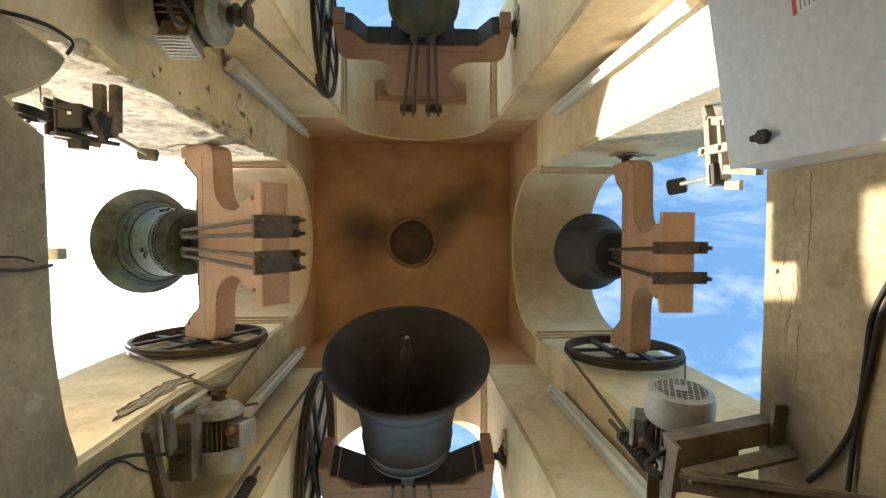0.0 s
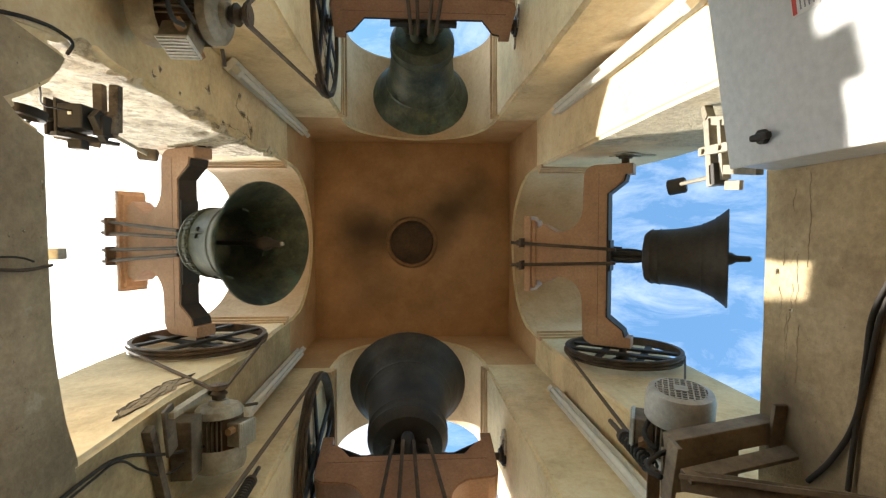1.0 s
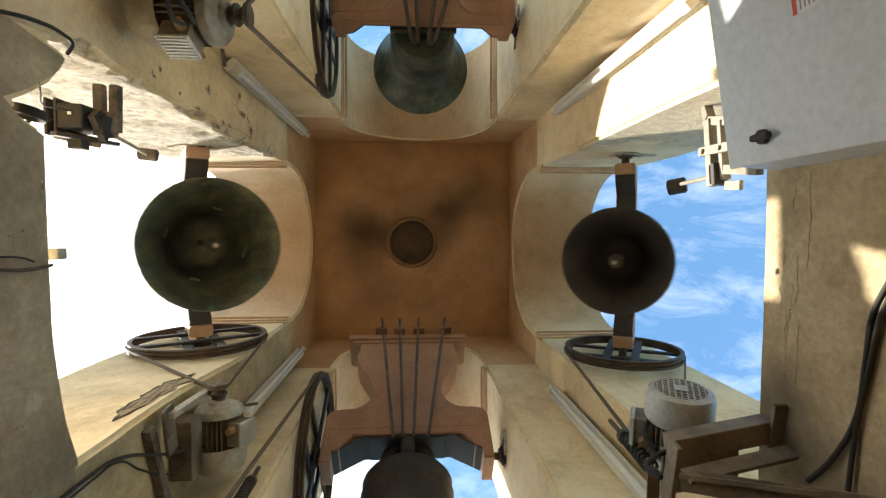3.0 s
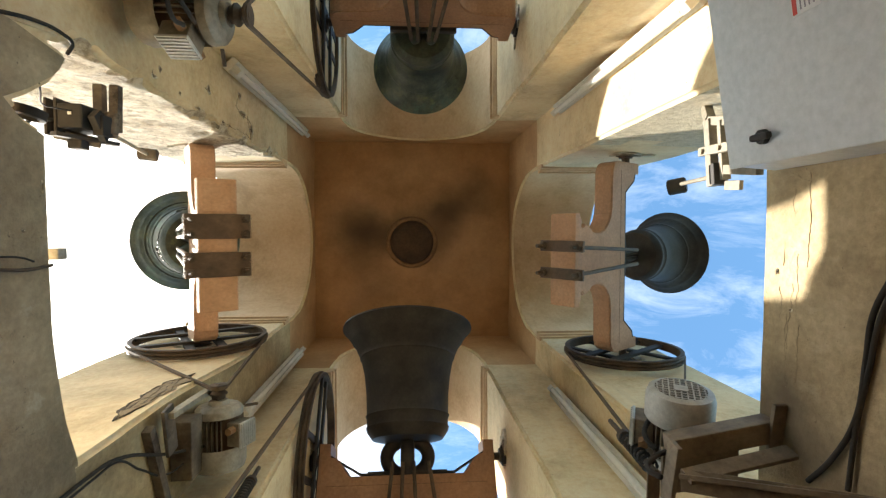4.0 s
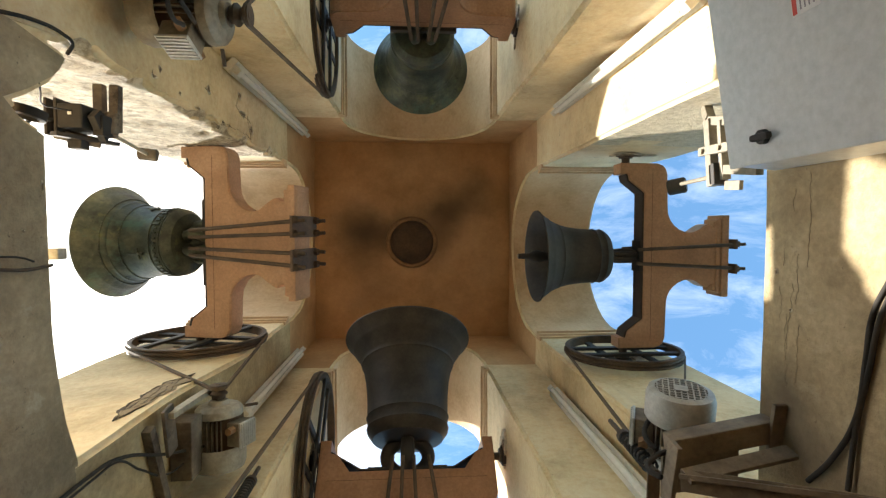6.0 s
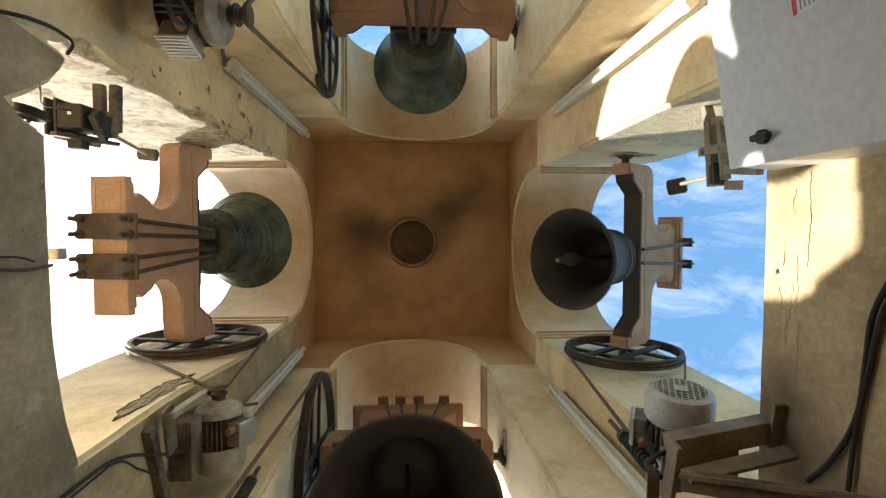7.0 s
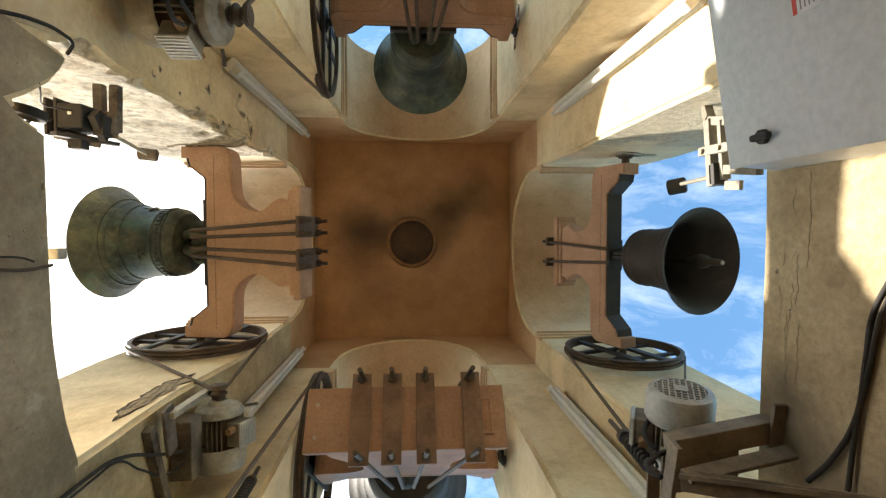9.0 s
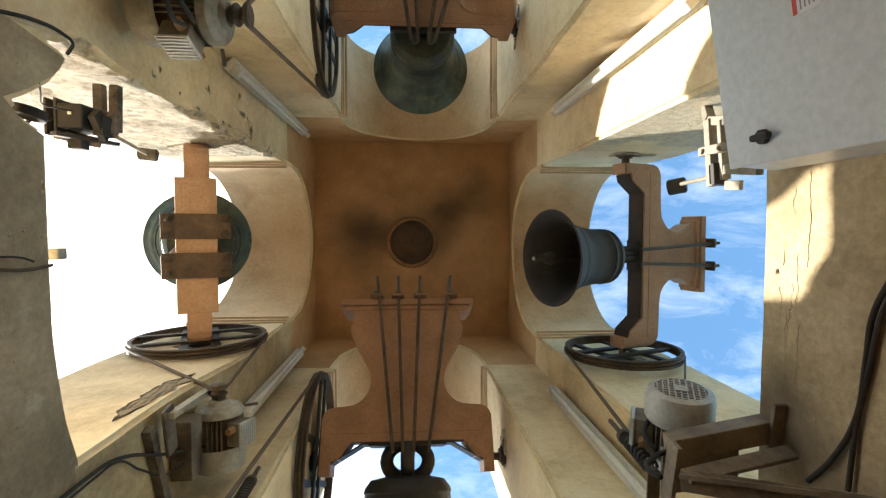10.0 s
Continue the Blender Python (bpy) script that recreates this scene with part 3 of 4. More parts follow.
SOOTSHADE = material("soot_and_shade_brown", [(0.065, 0.039, 0.022), (0.11, 0.066, 0.036)], 0.85, 0, 6, 50, 0.3, 0.004)
BRASS = material("tarnished_rim", [(0.24, 0.135, 0.066), (0.33, 0.19, 0.092)], 0.8, 0.0, 8, 60, 0.2, 0.003)
boss = tagged(new("ceiling_boss"), "round dark boss with a tarnished rim on the ceiling", "boss")
boss.matrix_basis = pose(-0.015, 0.015, CEIL)
bm = bmesh.new()
lathe(bm, [(0.0, -0.10), (0.08, -0.095), (0.15, -0.07), (0.19, -0.03), (0.20, 0.01)], 40)
part("dome", bm, SOOTSHADE, boss, smooth=True)
bm = bmesh.new()
lathe(bm, [(0.195, -0.025), (0.215, -0.030), (0.232, -0.014), (0.236, 0.01), (0.195, 0.01)], 40, None, True)
part("rim", bm, BRASS, boss, smooth=True)

# painted shade inside cracks and hollows; also the crumbled strip's brown mortar
DARK = material("crack_shadow", [(0.20, 0.15, 0.095), (0.36, 0.28, 0.18)], 0.95, 0, 14, 60, 0.4, 0.004)


def crack(p, q, width, away, seed, bend=0.03):
    """A jagged crack in the plaster from p to q, on a face whose normal is away."""
    rnd = random.Random(seed)
    p, q, away = Vector(p), Vector(q), Vector(away)
    along = (q - p).normalized()
    side = along.cross(away).normalized()
    n = max(10, int((q - p).length / 0.008))
    bm = bmesh.new()
    left, right, off = [], [], 0.0
    for k in range(n + 1):
        t = k / n
        off = off * 0.9 + rnd.uniform(-bend, bend) * 0.32
        w = width * (0.1 + 1.1 * rnd.random() ** 1.5) * math.sin(math.pi * min(max(t, 0.04), 0.96)) ** 0.5
        if noise.noise(Vector((k * 0.21, seed * 3.7, 0.5))) < 0.20:
            w *= 0.05
        c = p.lerp(q, t) + side * off
        lo, hi = c - side * w, c + side * w
        left.append([bm.verts.new(shaken(lo) + away * d) for d in (-0.012, 0.0012)])
        right.append([bm.verts.new(shaken(hi) + away * d) for d in (-0.012, 0.0012)])
    for k in range(n):
        bm.faces.new((left[k][1], left[k + 1][1], right[k + 1][1], right[k][1]))
        bm.faces.new((left[k][0], left[k + 1][0], left[k + 1][1], left[k][1]))
        bm.faces.new((right[k][0], right[k + 1][0], right[k + 1][1], right[k][1]))
    return tagged(part("plaster_crack", bm, DARK), "dark jagged crack in the plaster", "crack", kind="structure")


def chip(c, away, size, seed, stretch=(1.0, 1.0)):
    """A patch where the plaster has fallen: ragged rim, bare mortar, a hollow's shade painted dark inside."""
    rnd = random.Random(seed)
    c, away = Vector(c), Vector(away)
    u = away.cross(Vector((0, 0, 1))).normalized()
    v = Vector((0, 0, 1))
    thing = tagged(new("plaster_chip"), "ragged patch of fallen plaster with bare mortar", "plaster damage", kind="structure")
    phase = [rnd.uniform(0, 6.28) for _ in range(4)]

    def ring(scale, lift, n=28):
        out = []
        for k in range(n):
            ang = 2 * math.pi * k / n
            r = size * scale * (1 + 0.45 * math.sin(ang + phase[0]) + 0.30 * math.sin(3 * ang + phase[1]) + 0.10 * math.sin(7 * ang + phase[2]) + rnd.uniform(-0.22, 0.22))
            out.append(shaken(c + u * r * stretch[0] * math.cos(ang) + v * r * stretch[1] * math.sin(ang)) + away * lift)
        return out

    for name, mat, scale, lift in (("mortar", ROUGH, 1.0, 0.002), ("hollow", DARK, 0.55, 0.0045)):
        bm = bmesh.new()
        rim = [bm.verts.new(p) for p in ring(scale, lift)]
        back = [bm.verts.new(p.co - away * 0.015) for p in rim]
        bm.faces.new(rim)
        for k in range(len(rim)):
            bm.faces.new((rim[k], rim[(k + 1) % len(rim)], back[(k + 1) % len(rim)], back[k]))
        part(name, bm, mat, thing)
    return thing


# east wall, below the opening
crack((0.880, 0.020, 1.264), (0.880, 0.282, 1.268), 0.0003, (-1, 0, 0), 4, 0.016)
crack((0.880, -0.243, 1.219), (0.880, -0.023, 1.220), 0.00025, (-1, 0, 0), 8, 0.008)
crack((0.880, -0.250, 1.276), (0.880, -0.219, 1.212), 0.0009, (-1, 0, 0), 5, 0.006)
for seed, (y0, z0, y1, z1) in enumerate(((-0.21, 1.262, -0.12, 1.268), (-0.13, 1.285, -0.02, 1.291), (-0.05, 1.243, 0.07, 1.250), (0.03, 1.302, 0.12, 1.297), (0.10, 1.278, 0.22, 1.284), (0.12, 1.236, 0.26, 1.241))):
    crack((0.880, y0, z0), (0.880, y1, z1), 0.0005, (-1, 0, 0), 60 + seed, 0.012)
chip((0.880, -0.002, 1.313), (-1, 0, 0), 0.006, 6)
chip((0.880, 0.086, 1.263), (-1, 0, 0), 0.004, 7)
# north-west pier
for k, (p, size, sx, sz) in enumerate((
        ((-0.880, -0.612, 1.848), 0.014, 0.5, 1.3), ((-0.880, -0.646, 1.897), 0.010, 1.0, 0.8), ((-0.880, -0.695, 2.306), 0.017, 0.9, 1.1), ((-0.880, -0.589, 2.201), 0.016, 0.5, 1.6),
        ((-0.880, -0.775, 2.704), 0.020, 0.7, 1.0), ((-0.880, -0.687, 2.759), 0.030, 0.5, 1.4), ((-0.880, -0.646, 2.884), 0.028, 0.8, 0.9), ((-0.880, -0.557, 2.403), 0.022, 0.7, 1.5), ((-0.880, -0.608, 2.047), 0.006, 1.0, 1.0))):
    chip(p, (1, 0, 0), size, 20 + k, (sx, sz))
crack((-0.880, -0.781, 2.696), (-0.880, -0.702, 2.644), 0.004, (1, 0, 0), 50, 0.012)
crack((-0.880, -0.705, 2.637), (-0.880, -0.688, 2.886), 0.005, (1, 0, 0), 51, 0.014)
crack((-0.880, -0.703, 2.831), (-0.880, -0.593, 2.890), 0.005, (1, 0, 0), 52, 0.014)
crack((-0.880, -0.597, 2.464), (-0.880, -0.588, 2.881), 0.007, (1, 0, 0), 53, 0.014)
crack((-0.880, -0.633, 1.849), (-0.880, -0.601, 1.841), 0.003, (1, 0, 0), 54, 0.006)
crack((-0.880, -0.690, 2.272), (-0.880, -0.677, 2.329), 0.004, (1, 0, 0), 55, 0.008)
# crumbled strip on the south jamb of the west opening
GAPSHADE = material("deep_gap_shade", [(0.06, 0.044, 0.03), (0.12, 0.09, 0.06)], 0.95, 0, 20, 60, 0.4, 0.004)


def jamb_point(x, z):
    """On the south jamb of the west opening, which spreads towards its foot."""
    lean = 0.058 * min(1.0, (x + B) / (B - A)) * min(1.0, max(0.0, (2.7 - z) / 0.8))
    return shaken((x, 0.54 - lean, z))


def crumbled_strip():
    thing = tagged(new("crumbled_strip"), "ragged strip of fallen plaster with flaking bare mortar", "plaster damage", kind="structure")
    n = 60
    edge_a, edge_b = [], []
    for k in range(n + 1):
        t = k / n
        fat = min(1.0, 5 * t + 0.15, 3.5 * (1 - t) + 0.1)
        mid = -0.945 - 0.012 * t
        z = 1.735 + 0.57 * t
        edge_a.append((mid - fat * (0.042 + 0.030 * noise.noise(Vector((t * 7, 0.3, 1.0))) + 0.007 * noise.noise(Vector((t * 30, 5.3, 1.0)))), z - 0.03))
        edge_b.append((mid + fat * (0.036 + 0.026 * noise.noise(Vector((t * 6, 7.3, 4.0))) + 0.007 * noise.noise(Vector((t * 28, 9.3, 1.0)))), z + 0.01))
    # bare mortar, in flakes
    bm = bmesh.new()
    rows = []
    across = 8
    for k in range(n + 1):
        row = []
        for j in range(across + 1):
            s = j / across
            x, z = edge_a[k][0] + (edge_b[k][0] - edge_a[k][0]) * s, edge_a[k][1] + (edge_b[k][1] - edge_a[k][1]) * s
            q = Vector((x * 30, 2.0, z * 16))
            lift = 0.002 if j in (0, across) else 0.003 + 0.005 * noise.noise(q) + 0.002 * noise.noise(q * 3)
            row.append(bm.verts.new(jamb_point(x, z) + Vector((0, -max(0.002, lift), 0))))
        rows.append(row)
    for k in range(n):
        for j in range(across):
            bm.faces.new((rows[k][j], rows[k][j + 1], rows[k + 1][j + 1], rows[k + 1][j]))
    part("mortar", bm, DARK, thing)
    # shade of the gaps under the broken plaster edge and between the flakes, as dark strips
    for seed, where, wide in ((1, 0.02, 0.008), (2, 0.35, 0.0022), (3, 0.62, 0.0028), (4, 0.97, 0.002)):
        bm = bmesh.new()
        left, right = [], []
        for k in range(n + 1):
            s = where + (0.0 if where < 0.1 else 0.2) * noise.noise(Vector((k * 0.09, seed * 3.1, 0.0)))
            w = max(0.0004, wide * (0.3 + 1.4 * noise.noise(Vector((k * 0.23, seed * 5.7, 2.0)))))
            x, z = edge_a[k][0] + (edge_b[k][0] - edge_a[k][0]) * s, edge_a[k][1] + (edge_b[k][1] - edge_a[k][1]) * s
            left.append([bm.verts.new(jamb_point(x - w, z) + Vector((0, d, 0))) for d in (0.01, -0.0045)])
            right.append([bm.verts.new(jamb_point(x + w, z) + Vector((0, d, 0))) for d in (0.01, -0.0045)])
        for k in range(n):
            bm.faces.new((left[k][1], left[k + 1][1], right[k + 1][1], right[k][1]))
            bm.faces.new((left[k][0], left[k + 1][0], left[k + 1][1], left[k][1]))
            bm.faces.new((right[k][0], right[k + 1][0], right[k + 1][1], right[k][1]))
        part("gap", bm, GAPSHADE, thing)


crumbled_strip()
crack((0.875, 0.959, 3.847), (0.875, 0.947, 3.116), 0.0016, (-1, 0, 0), 41, 0.015)
crack((-0.880, -0.193, 1.231), (-0.880, -0.197, 1.260), 0.001, (1, 0, 0), 42, 0.008)
crack((-1.631, 0.540, 2.992), (-1.345, 0.540, 2.620), 0.001, (0, -1, 0), 43, 0.01)
chip((-0.880, -0.104, 1.289), (1, 0, 0), 0.004, 80)
chip((-0.880, -0.206, 1.349), (1, 0, 0), 0.007, 81, (1.5, 0.6))


# ---- lamps ----
def tube_lamp(x, y, z0, z1, turn_deg):
    lamp = tagged(new("tube_lamp"), "unlit white fluorescent batten upright in a corner", "lamp", "tube lamps in the corners")
    lamp.matrix_basis = pose(x, y, z0, 0, 0, turn_deg)
    h = z1 - z0
    bm = bmesh.new()
    box(bm, (-0.034, -0.03, 0), (0.034, 0.006, h), None, 0.004)
    part("batten", bm, WHITE, lamp)
    bm = bmesh.new()
    bar(bm, (0, 0.028, 0.05), (0, 0.028, h - 0.05), 0.0150, 16)
    part("tube", bm, GLASSTUBE, lamp, "white glass tube", True)
    for z in (0.0, h - 0.045):
        bm = bmesh.new()
        box(bm, (-0.016, 0.006, z), (0.016, 0.044, z + 0.045), None, 0.004)
        part("holder", bm, WHITE, lamp)
    for z in (h * 0.25, h * 0.75):
        bm = bmesh.new()
        bar(bm, (0.033, -0.01, z), (0.037, -0.01, z), 0.005, 8)
        part("screw", bm, GALV, lamp)
    return lamp


GLASSTUBE = material("white_tube", [(0.74, 0.73, 0.70), (0.80, 0.79, 0.76)], 0.2, 0, 4, 40, 0.03, 0.001)
tube_lamp(-0.835, -0.845, 2.47, 4.03, -45)
tube_lamp(0.848, -0.82, 1.63, 3.08, 45)
tube_lamp(-0.835, 0.79, 2.50, 3.78, -135)
tube_lamp(0.815, 0.855, 1.50, 2.98, 135)


# ---- motors ----
MOTOR = material("grey_motor_paint", [(0.25, 0.225, 0.18), (0.40, 0.37, 0.31), (0.48, 0.455, 0.39)], 0.5, 0.1, 7, 60, 0.2, 0.002, spots=((0.20, 0.13, 0.08), 9, 0.62))


PALEMOTOR = material("dirty_white_motor_paint", [(0.33, 0.315, 0.28), (0.45, 0.435, 0.40), (0.54, 0.53, 0.50)], 0.5, 0.05, 5, 60, 0.2, 0.002, spots=[((0.38, 0.26, 0.14), 5, 0.57, 1, 0.7, 0.12), ((0.16, 0.11, 0.07), 14, 0.65, 1, 0.8, 0.05)])
GREASED = material("greasy_motor_paint", [(0.15, 0.125, 0.09), (0.27, 0.235, 0.18), (0.35, 0.31, 0.245)], 0.5, 0.1, 8, 60, 0.25, 0.002, spots=((0.08, 0.06, 0.04), 9, 0.60))
BAREALU = material("bare_alloy", [(0.44, 0.44, 0.42), (0.58, 0.58, 0.56)], 0.45, 0.3, 12, 90, 0.2, 0.002, spots=((0.25, 0.21, 0.16), 10, 0.64))
GRIME = material("grimy_motor_paint", [(0.10, 0.08, 0.058), (0.21, 0.175, 0.13), (0.32, 0.28, 0.215)], 0.6, 0.2, 10, 60, 0.3, 0.002)


def motor(at, way, box_side, size=1.0, label="grey electric motor with cooling fins and a small pulley", paint=None, cover_from=0.185):
    """An electric motor; at: its pulley, way: from the pulley to the fan, box_side: where its terminal box points."""
    thing = tagged(new("motor"), label, "motor", "bell drive motors")
    z, y = Vector(way).normalized(), Vector(box_side)
    x = y.cross(z).normalized()
    y = z.cross(x)
    m = Matrix((x, y, z)).transposed().to_4x4()
    m.translation = at
    thing.matrix_basis = m
    s = size
    bm = bmesh.new()
    lathe(bm, [(0.0, 0.035 * s), (0.03 * s, 0.035 * s), (0.035 * s, 0.048 * s), (0.066 * s, 0.052 * s), (0.076 * s, 0.062 * s), (0.078 * s, 0.085 * s), (0.06 * s, 0.09 * s), (0.0, 0.092 * s)], 40)
    part("end_shield", bm, paint or MOTOR, thing, smooth=True)
    # shade between the fins, put into the body's dark colour
    bm = bmesh.new()
    lathe(bm, [(0.0, 0.0925 * s), (0.062 * s, 0.0925 * s), (0.062 * s, 0.205 * s), (0.0, 0.205 * s)], 40)
    part("stator", bm, SOOTSHADE, thing, "finned body coloured dark for the shade between its fins", True)
    for k in range(32):
        ang = 2 * math.pi * k / 32
        if abs(math.sin(ang) - 1) < 0.28:
            continue
        bm = bmesh.new()
        box(bm, (0.060 * s, -0.0018 * s, 0.092 * s), (0.079 * s, 0.0018 * s, 0.198 * s), Matrix.Rotation(ang, 4, "Z"), 0)
        part("fin", bm, GRIME, thing)
    bm = bmesh.new()
    lathe(bm, [(0.083 * s, cover_from * s), (0.086 * s, (cover_from + 0.005) * s), (0.086 * s, 0.245 * s), (0.08 * s, 0.262 * s), (0.064 * s, 0.268 * s), (0.064 * s, 0.262 * s), (0.080 * s, 0.25 * s), (0.080 * s, (cover_from + 0.005) * s)], 40, None, True)
    cover = part("fan_cover", bm, paint or MOTOR, thing, smooth=True)
    bm = bmesh.new()
    lathe(bm, [(0.0, 0.2615 * s), (0.066 * s, 0.2615 * s), (0.066 * s, 0.263 * s), (0.0, 0.263 * s)], 32, None, True)
    part("grille_back", bm, BLACK, cover)
    for k in range(-4, 5):
        half = math.sqrt(max(0.0, 0.065 ** 2 - (k * 0.0145) ** 2)) * s
        for flip in (0, 90):
            bm = bmesh.new()
            box(bm, (-half, k * 0.0145 * s - 0.0018 * s, 0.263 * s), (half, k * 0.0145 * s + 0.0018 * s, 0.2675 * s + flip * 1e-5), Matrix.Rotation(radians(flip), 4, "Z"), 0)
            part("grille_bar", bm, paint or MOTOR, cover)
    bm = bmesh.new()
    box(bm, (-0.017 * s, -0.017 * s, 0.2684 * s), (0.017 * s, 0.017 * s, 0.2705 * s), None, 0.001)
    part("centre_plate", bm, paint or MOTOR, cover)
    bm = bmesh.new()
    box(bm, (-0.036 * s, 0.06 * s, 0.10 * s), (0.036 * s, 0.108 * s, 0.178 * s), None, 0.004)
    tb = part("terminal_box", bm, GRIME, thing)
    bm = bmesh.new()
    box(bm, (-0.039 * s, 0.108 * s, 0.097 * s), (0.039 * s, 0.116 * s, 0.181 * s), None, 0.003)
    part("lid", bm, BAREALU, tb, "bare ribbed metal lid")
    for k in range(7):
        bm = bmesh.new()
        xx = (-0.033 + 0.011 * k) * s
        box(bm, (xx - 0.002, 0.1155 * s, 0.101 * s), (xx + 0.002, 0.120 * s, 0.177 * s), None, 0)
        part("rib", bm, BAREALU, tb)
    for sx in (-1, 1):
        bm = bmesh.new()
        bar(bm, (sx * 0.036 * s, 0.085 * s, 0.12 * s), (sx * 0.062 * s, 0.085 * s, 0.12 * s), 0.013 * s, 6)
        part("cable_gland", bm, BRASS, tb)
    bm = bmesh.new()
    bar(bm, (0, 0, -0.02 * s), (0, 0, 0.04 * s), 0.010 * s, 12)
    part("shaft", bm, IRON, thing, smooth=True)
    bm = bmesh.new()
    lathe(bm, [(0.0, -0.018 * s), (0.029 * s, -0.018 * s), (0.029 * s, -0.012 * s), (0.019 * s, -0.002 * s), (0.019 * s, 0.002 * s), (0.029 * s, 0.012 * s), (0.029 * s, 0.016 * s), (0.022 * s, 0.016 * s), (0.022 * s, 0.03 * s), (0.0, 0.03 * s)], 28)
    part("pulley", bm, IRON, thing, smooth=True)
    for sx in (-1, 1):
        bm = bmesh.new()
        box(bm, (sx * 0.055 * s - 0.012, -0.088 * s, 0.095 * s), (sx * 0.055 * s + 0.012, -0.05 * s, 0.195 * s), None, 0.003)
        part("foot", bm, paint or MOTOR, thing)
    bm = bmesh.new()
    bar(bm, (0.062 * s, 0.055 * s, 0.07 * s), (0.095 * s, 0.085 * s, 0.07 * s), 0.006, 8)
    part("adjusting_bolt", bm, IRON, thing)
    return thing


def belt(c1, r1, c2, r2, axis, label="worn brown drive belt from motor to wheel"):
    """A belt in the plane across axis, round a wheel at c1 and a pulley at c2."""
    c1, c2 = Vector(c1), Vector(c2)
    n = Vector(axis).normalized()
    d = (c2 - c1)
    d -= n * d.dot(n)
    dist = d.length
    d.normalize()
    e = n.cross(d)
    a = math.acos((r1 - r2) / dist)
    path = []
    for k in range(49):
        ang = a + (2 * math.pi - 2 * a) * k / 48
        path.append(c1 + (d * math.cos(ang) + e * math.sin(ang)) * r1)
    c2 = c1 + d * dist
    for k in range(13):
        ang = -a + 2 * a * k / 12
        path.append(c2 + (d * math.cos(ang) + e * math.sin(ang)) * r2)
    bm = bmesh.new()
    rings = []
    count = len(path)
    for k, p in enumerate(path):
        t = (path[(k + 1) % count] - path[k - 1]).normalized()
        o = t.cross(n)
        rings.append([bm.verts.new(p + o * u + n * v) for u, v in ((-0.005, -0.006), (0.005, -0.006), (0.005, 0.006), (-0.005, 0.006))])
    for k in range(count):
        ra, rb = rings[k], rings[(k + 1) % count]
        for j in range(4):
            bm.faces.new((ra[j], ra[(j + 1) % 4], rb[(j + 1) % 4], rb[j]))
    return tagged(part("drive_belt", bm, BELT), label, "belt", "drive belts")


# west bell's drive, on the south-west pier
motor((-0.775, 0.515, 2.085), (0.02, 1, -0.06), (1, -0.0, -0.35), 1.12, "cream-grey electric motor with cooling fins bolted to the pier")
belt((-1.19, 0.505, AXLE), 0.346, (-0.775, 0.505, 2.085), 0.027, (0, 1, 0))
# north bell's drive, on the north-west pier
motor((-0.515, -0.725, 1.635), (-1, -0.05, 0.12), (0.0, 1, -0.45), 1.12, "grimy electric motor with a bare ribbed lid on the pier", GREASED)
belt((-0.50, -1.24, AXLE), 0.398, (-0.50, -0.725, 1.635), 0.027, (1, 0, 0))
# east bell's drive, on the bracket
motor((0.722, 0.615, 1.49), (-0.02, -1, -0.135), (-1, 0.1, 0.5), 1.05, "dirty white electric motor with a perforated fan cover on a bracket", PALEMOTOR, 0.182)
belt((1.21, 0.615, AXLE), 0.329, (0.722, 0.615, 1.49), 0.027, (0, 1, 0))
# south bell's drive
motor((-0.56, 0.68, 1.18), (-1, 0.0, 0.0), (0.0, -1, 0.5), 1.0, "grey electric motor low on the pier")
belt((-0.56, 1.215, AXLE), 0.496, (-0.56, 0.68, 1.18), 0.027, (1, 0, 0))


# ---- brackets ----
STAINED = material("grease_stained_steel", [(0.07, 0.052, 0.038), (0.14, 0.11, 0.082), (0.24, 0.20, 0.15)], 0.6, 0.2, 9, 70, 0.3, 0.003, spots=((0.05, 0.035, 0.025), 7, 0.58))
STEEL = material("weathered_grey_steel", [(0.13, 0.098, 0.067), (0.22, 0.176, 0.122), (0.29, 0.24, 0.168)], 0.6, 0.3, 8, 70, 0.3, 0.003, spots=((0.16, 0.09, 0.05), 8, 0.62))


def angle_iron(name, parent, p, q, w, up):
    bm = bmesh.new()
    beam(bm, p, q, w, 0.006, up, 0.001)
    z = (Vector(q) - Vector(p)).normalized()
    x = Vector(up).cross(z).normalized()
    off = x * (w / 2) - z.cross(x) * (w / 2)
    beam(bm, Vector(p) + off, Vector(q) + off, 0.006, w, up, 0.001)
    return part(name, bm, STEEL, parent)


frame_e = tagged(new("motor_bracket"), "weathered angle-iron bracket carrying a motor on the wall", "bracket")
bm = bmesh.new()
beam(bm, (0.600, 0.428, 1.297), (0.872, 0.392, 1.310), 0.055, 0.055, (0, 0, 1), 0.004)
part("rail", bm, STEEL, frame_e)
bm = bmesh.new()
beam(bm, (0.602, 0.466, 1.225), (0.872, 0.423, 1.240), 0.04, 0.012, (0, 1, 0.3), 0.002)
part("rail", bm, STEEL, frame_e)
bm = bmesh.new()
beam(bm, (0.600, 0.474, 1.243), (0.875, 0.418, 1.015), 0.012, 0.045, (0, 0.4, 1), 0.002)
part("brace", bm, STEEL, frame_e)
bm = bmesh.new()
beam(bm, (0.600, 0.482, 1.243), (0.875, 0.437, 1.015), 0.05, 0.010, (0, 0.4, 1), 0.002)
part("brace", bm, STEEL, frame_e)
bm = bmesh.new()
beam(bm, (0.595, 0.403, 1.261), (0.590, 0.560, 1.285), 0.045, 0.012, (1, 0, 0), 0.002)
part("upright", bm, STEEL, frame_e)
bm = bmesh.new()
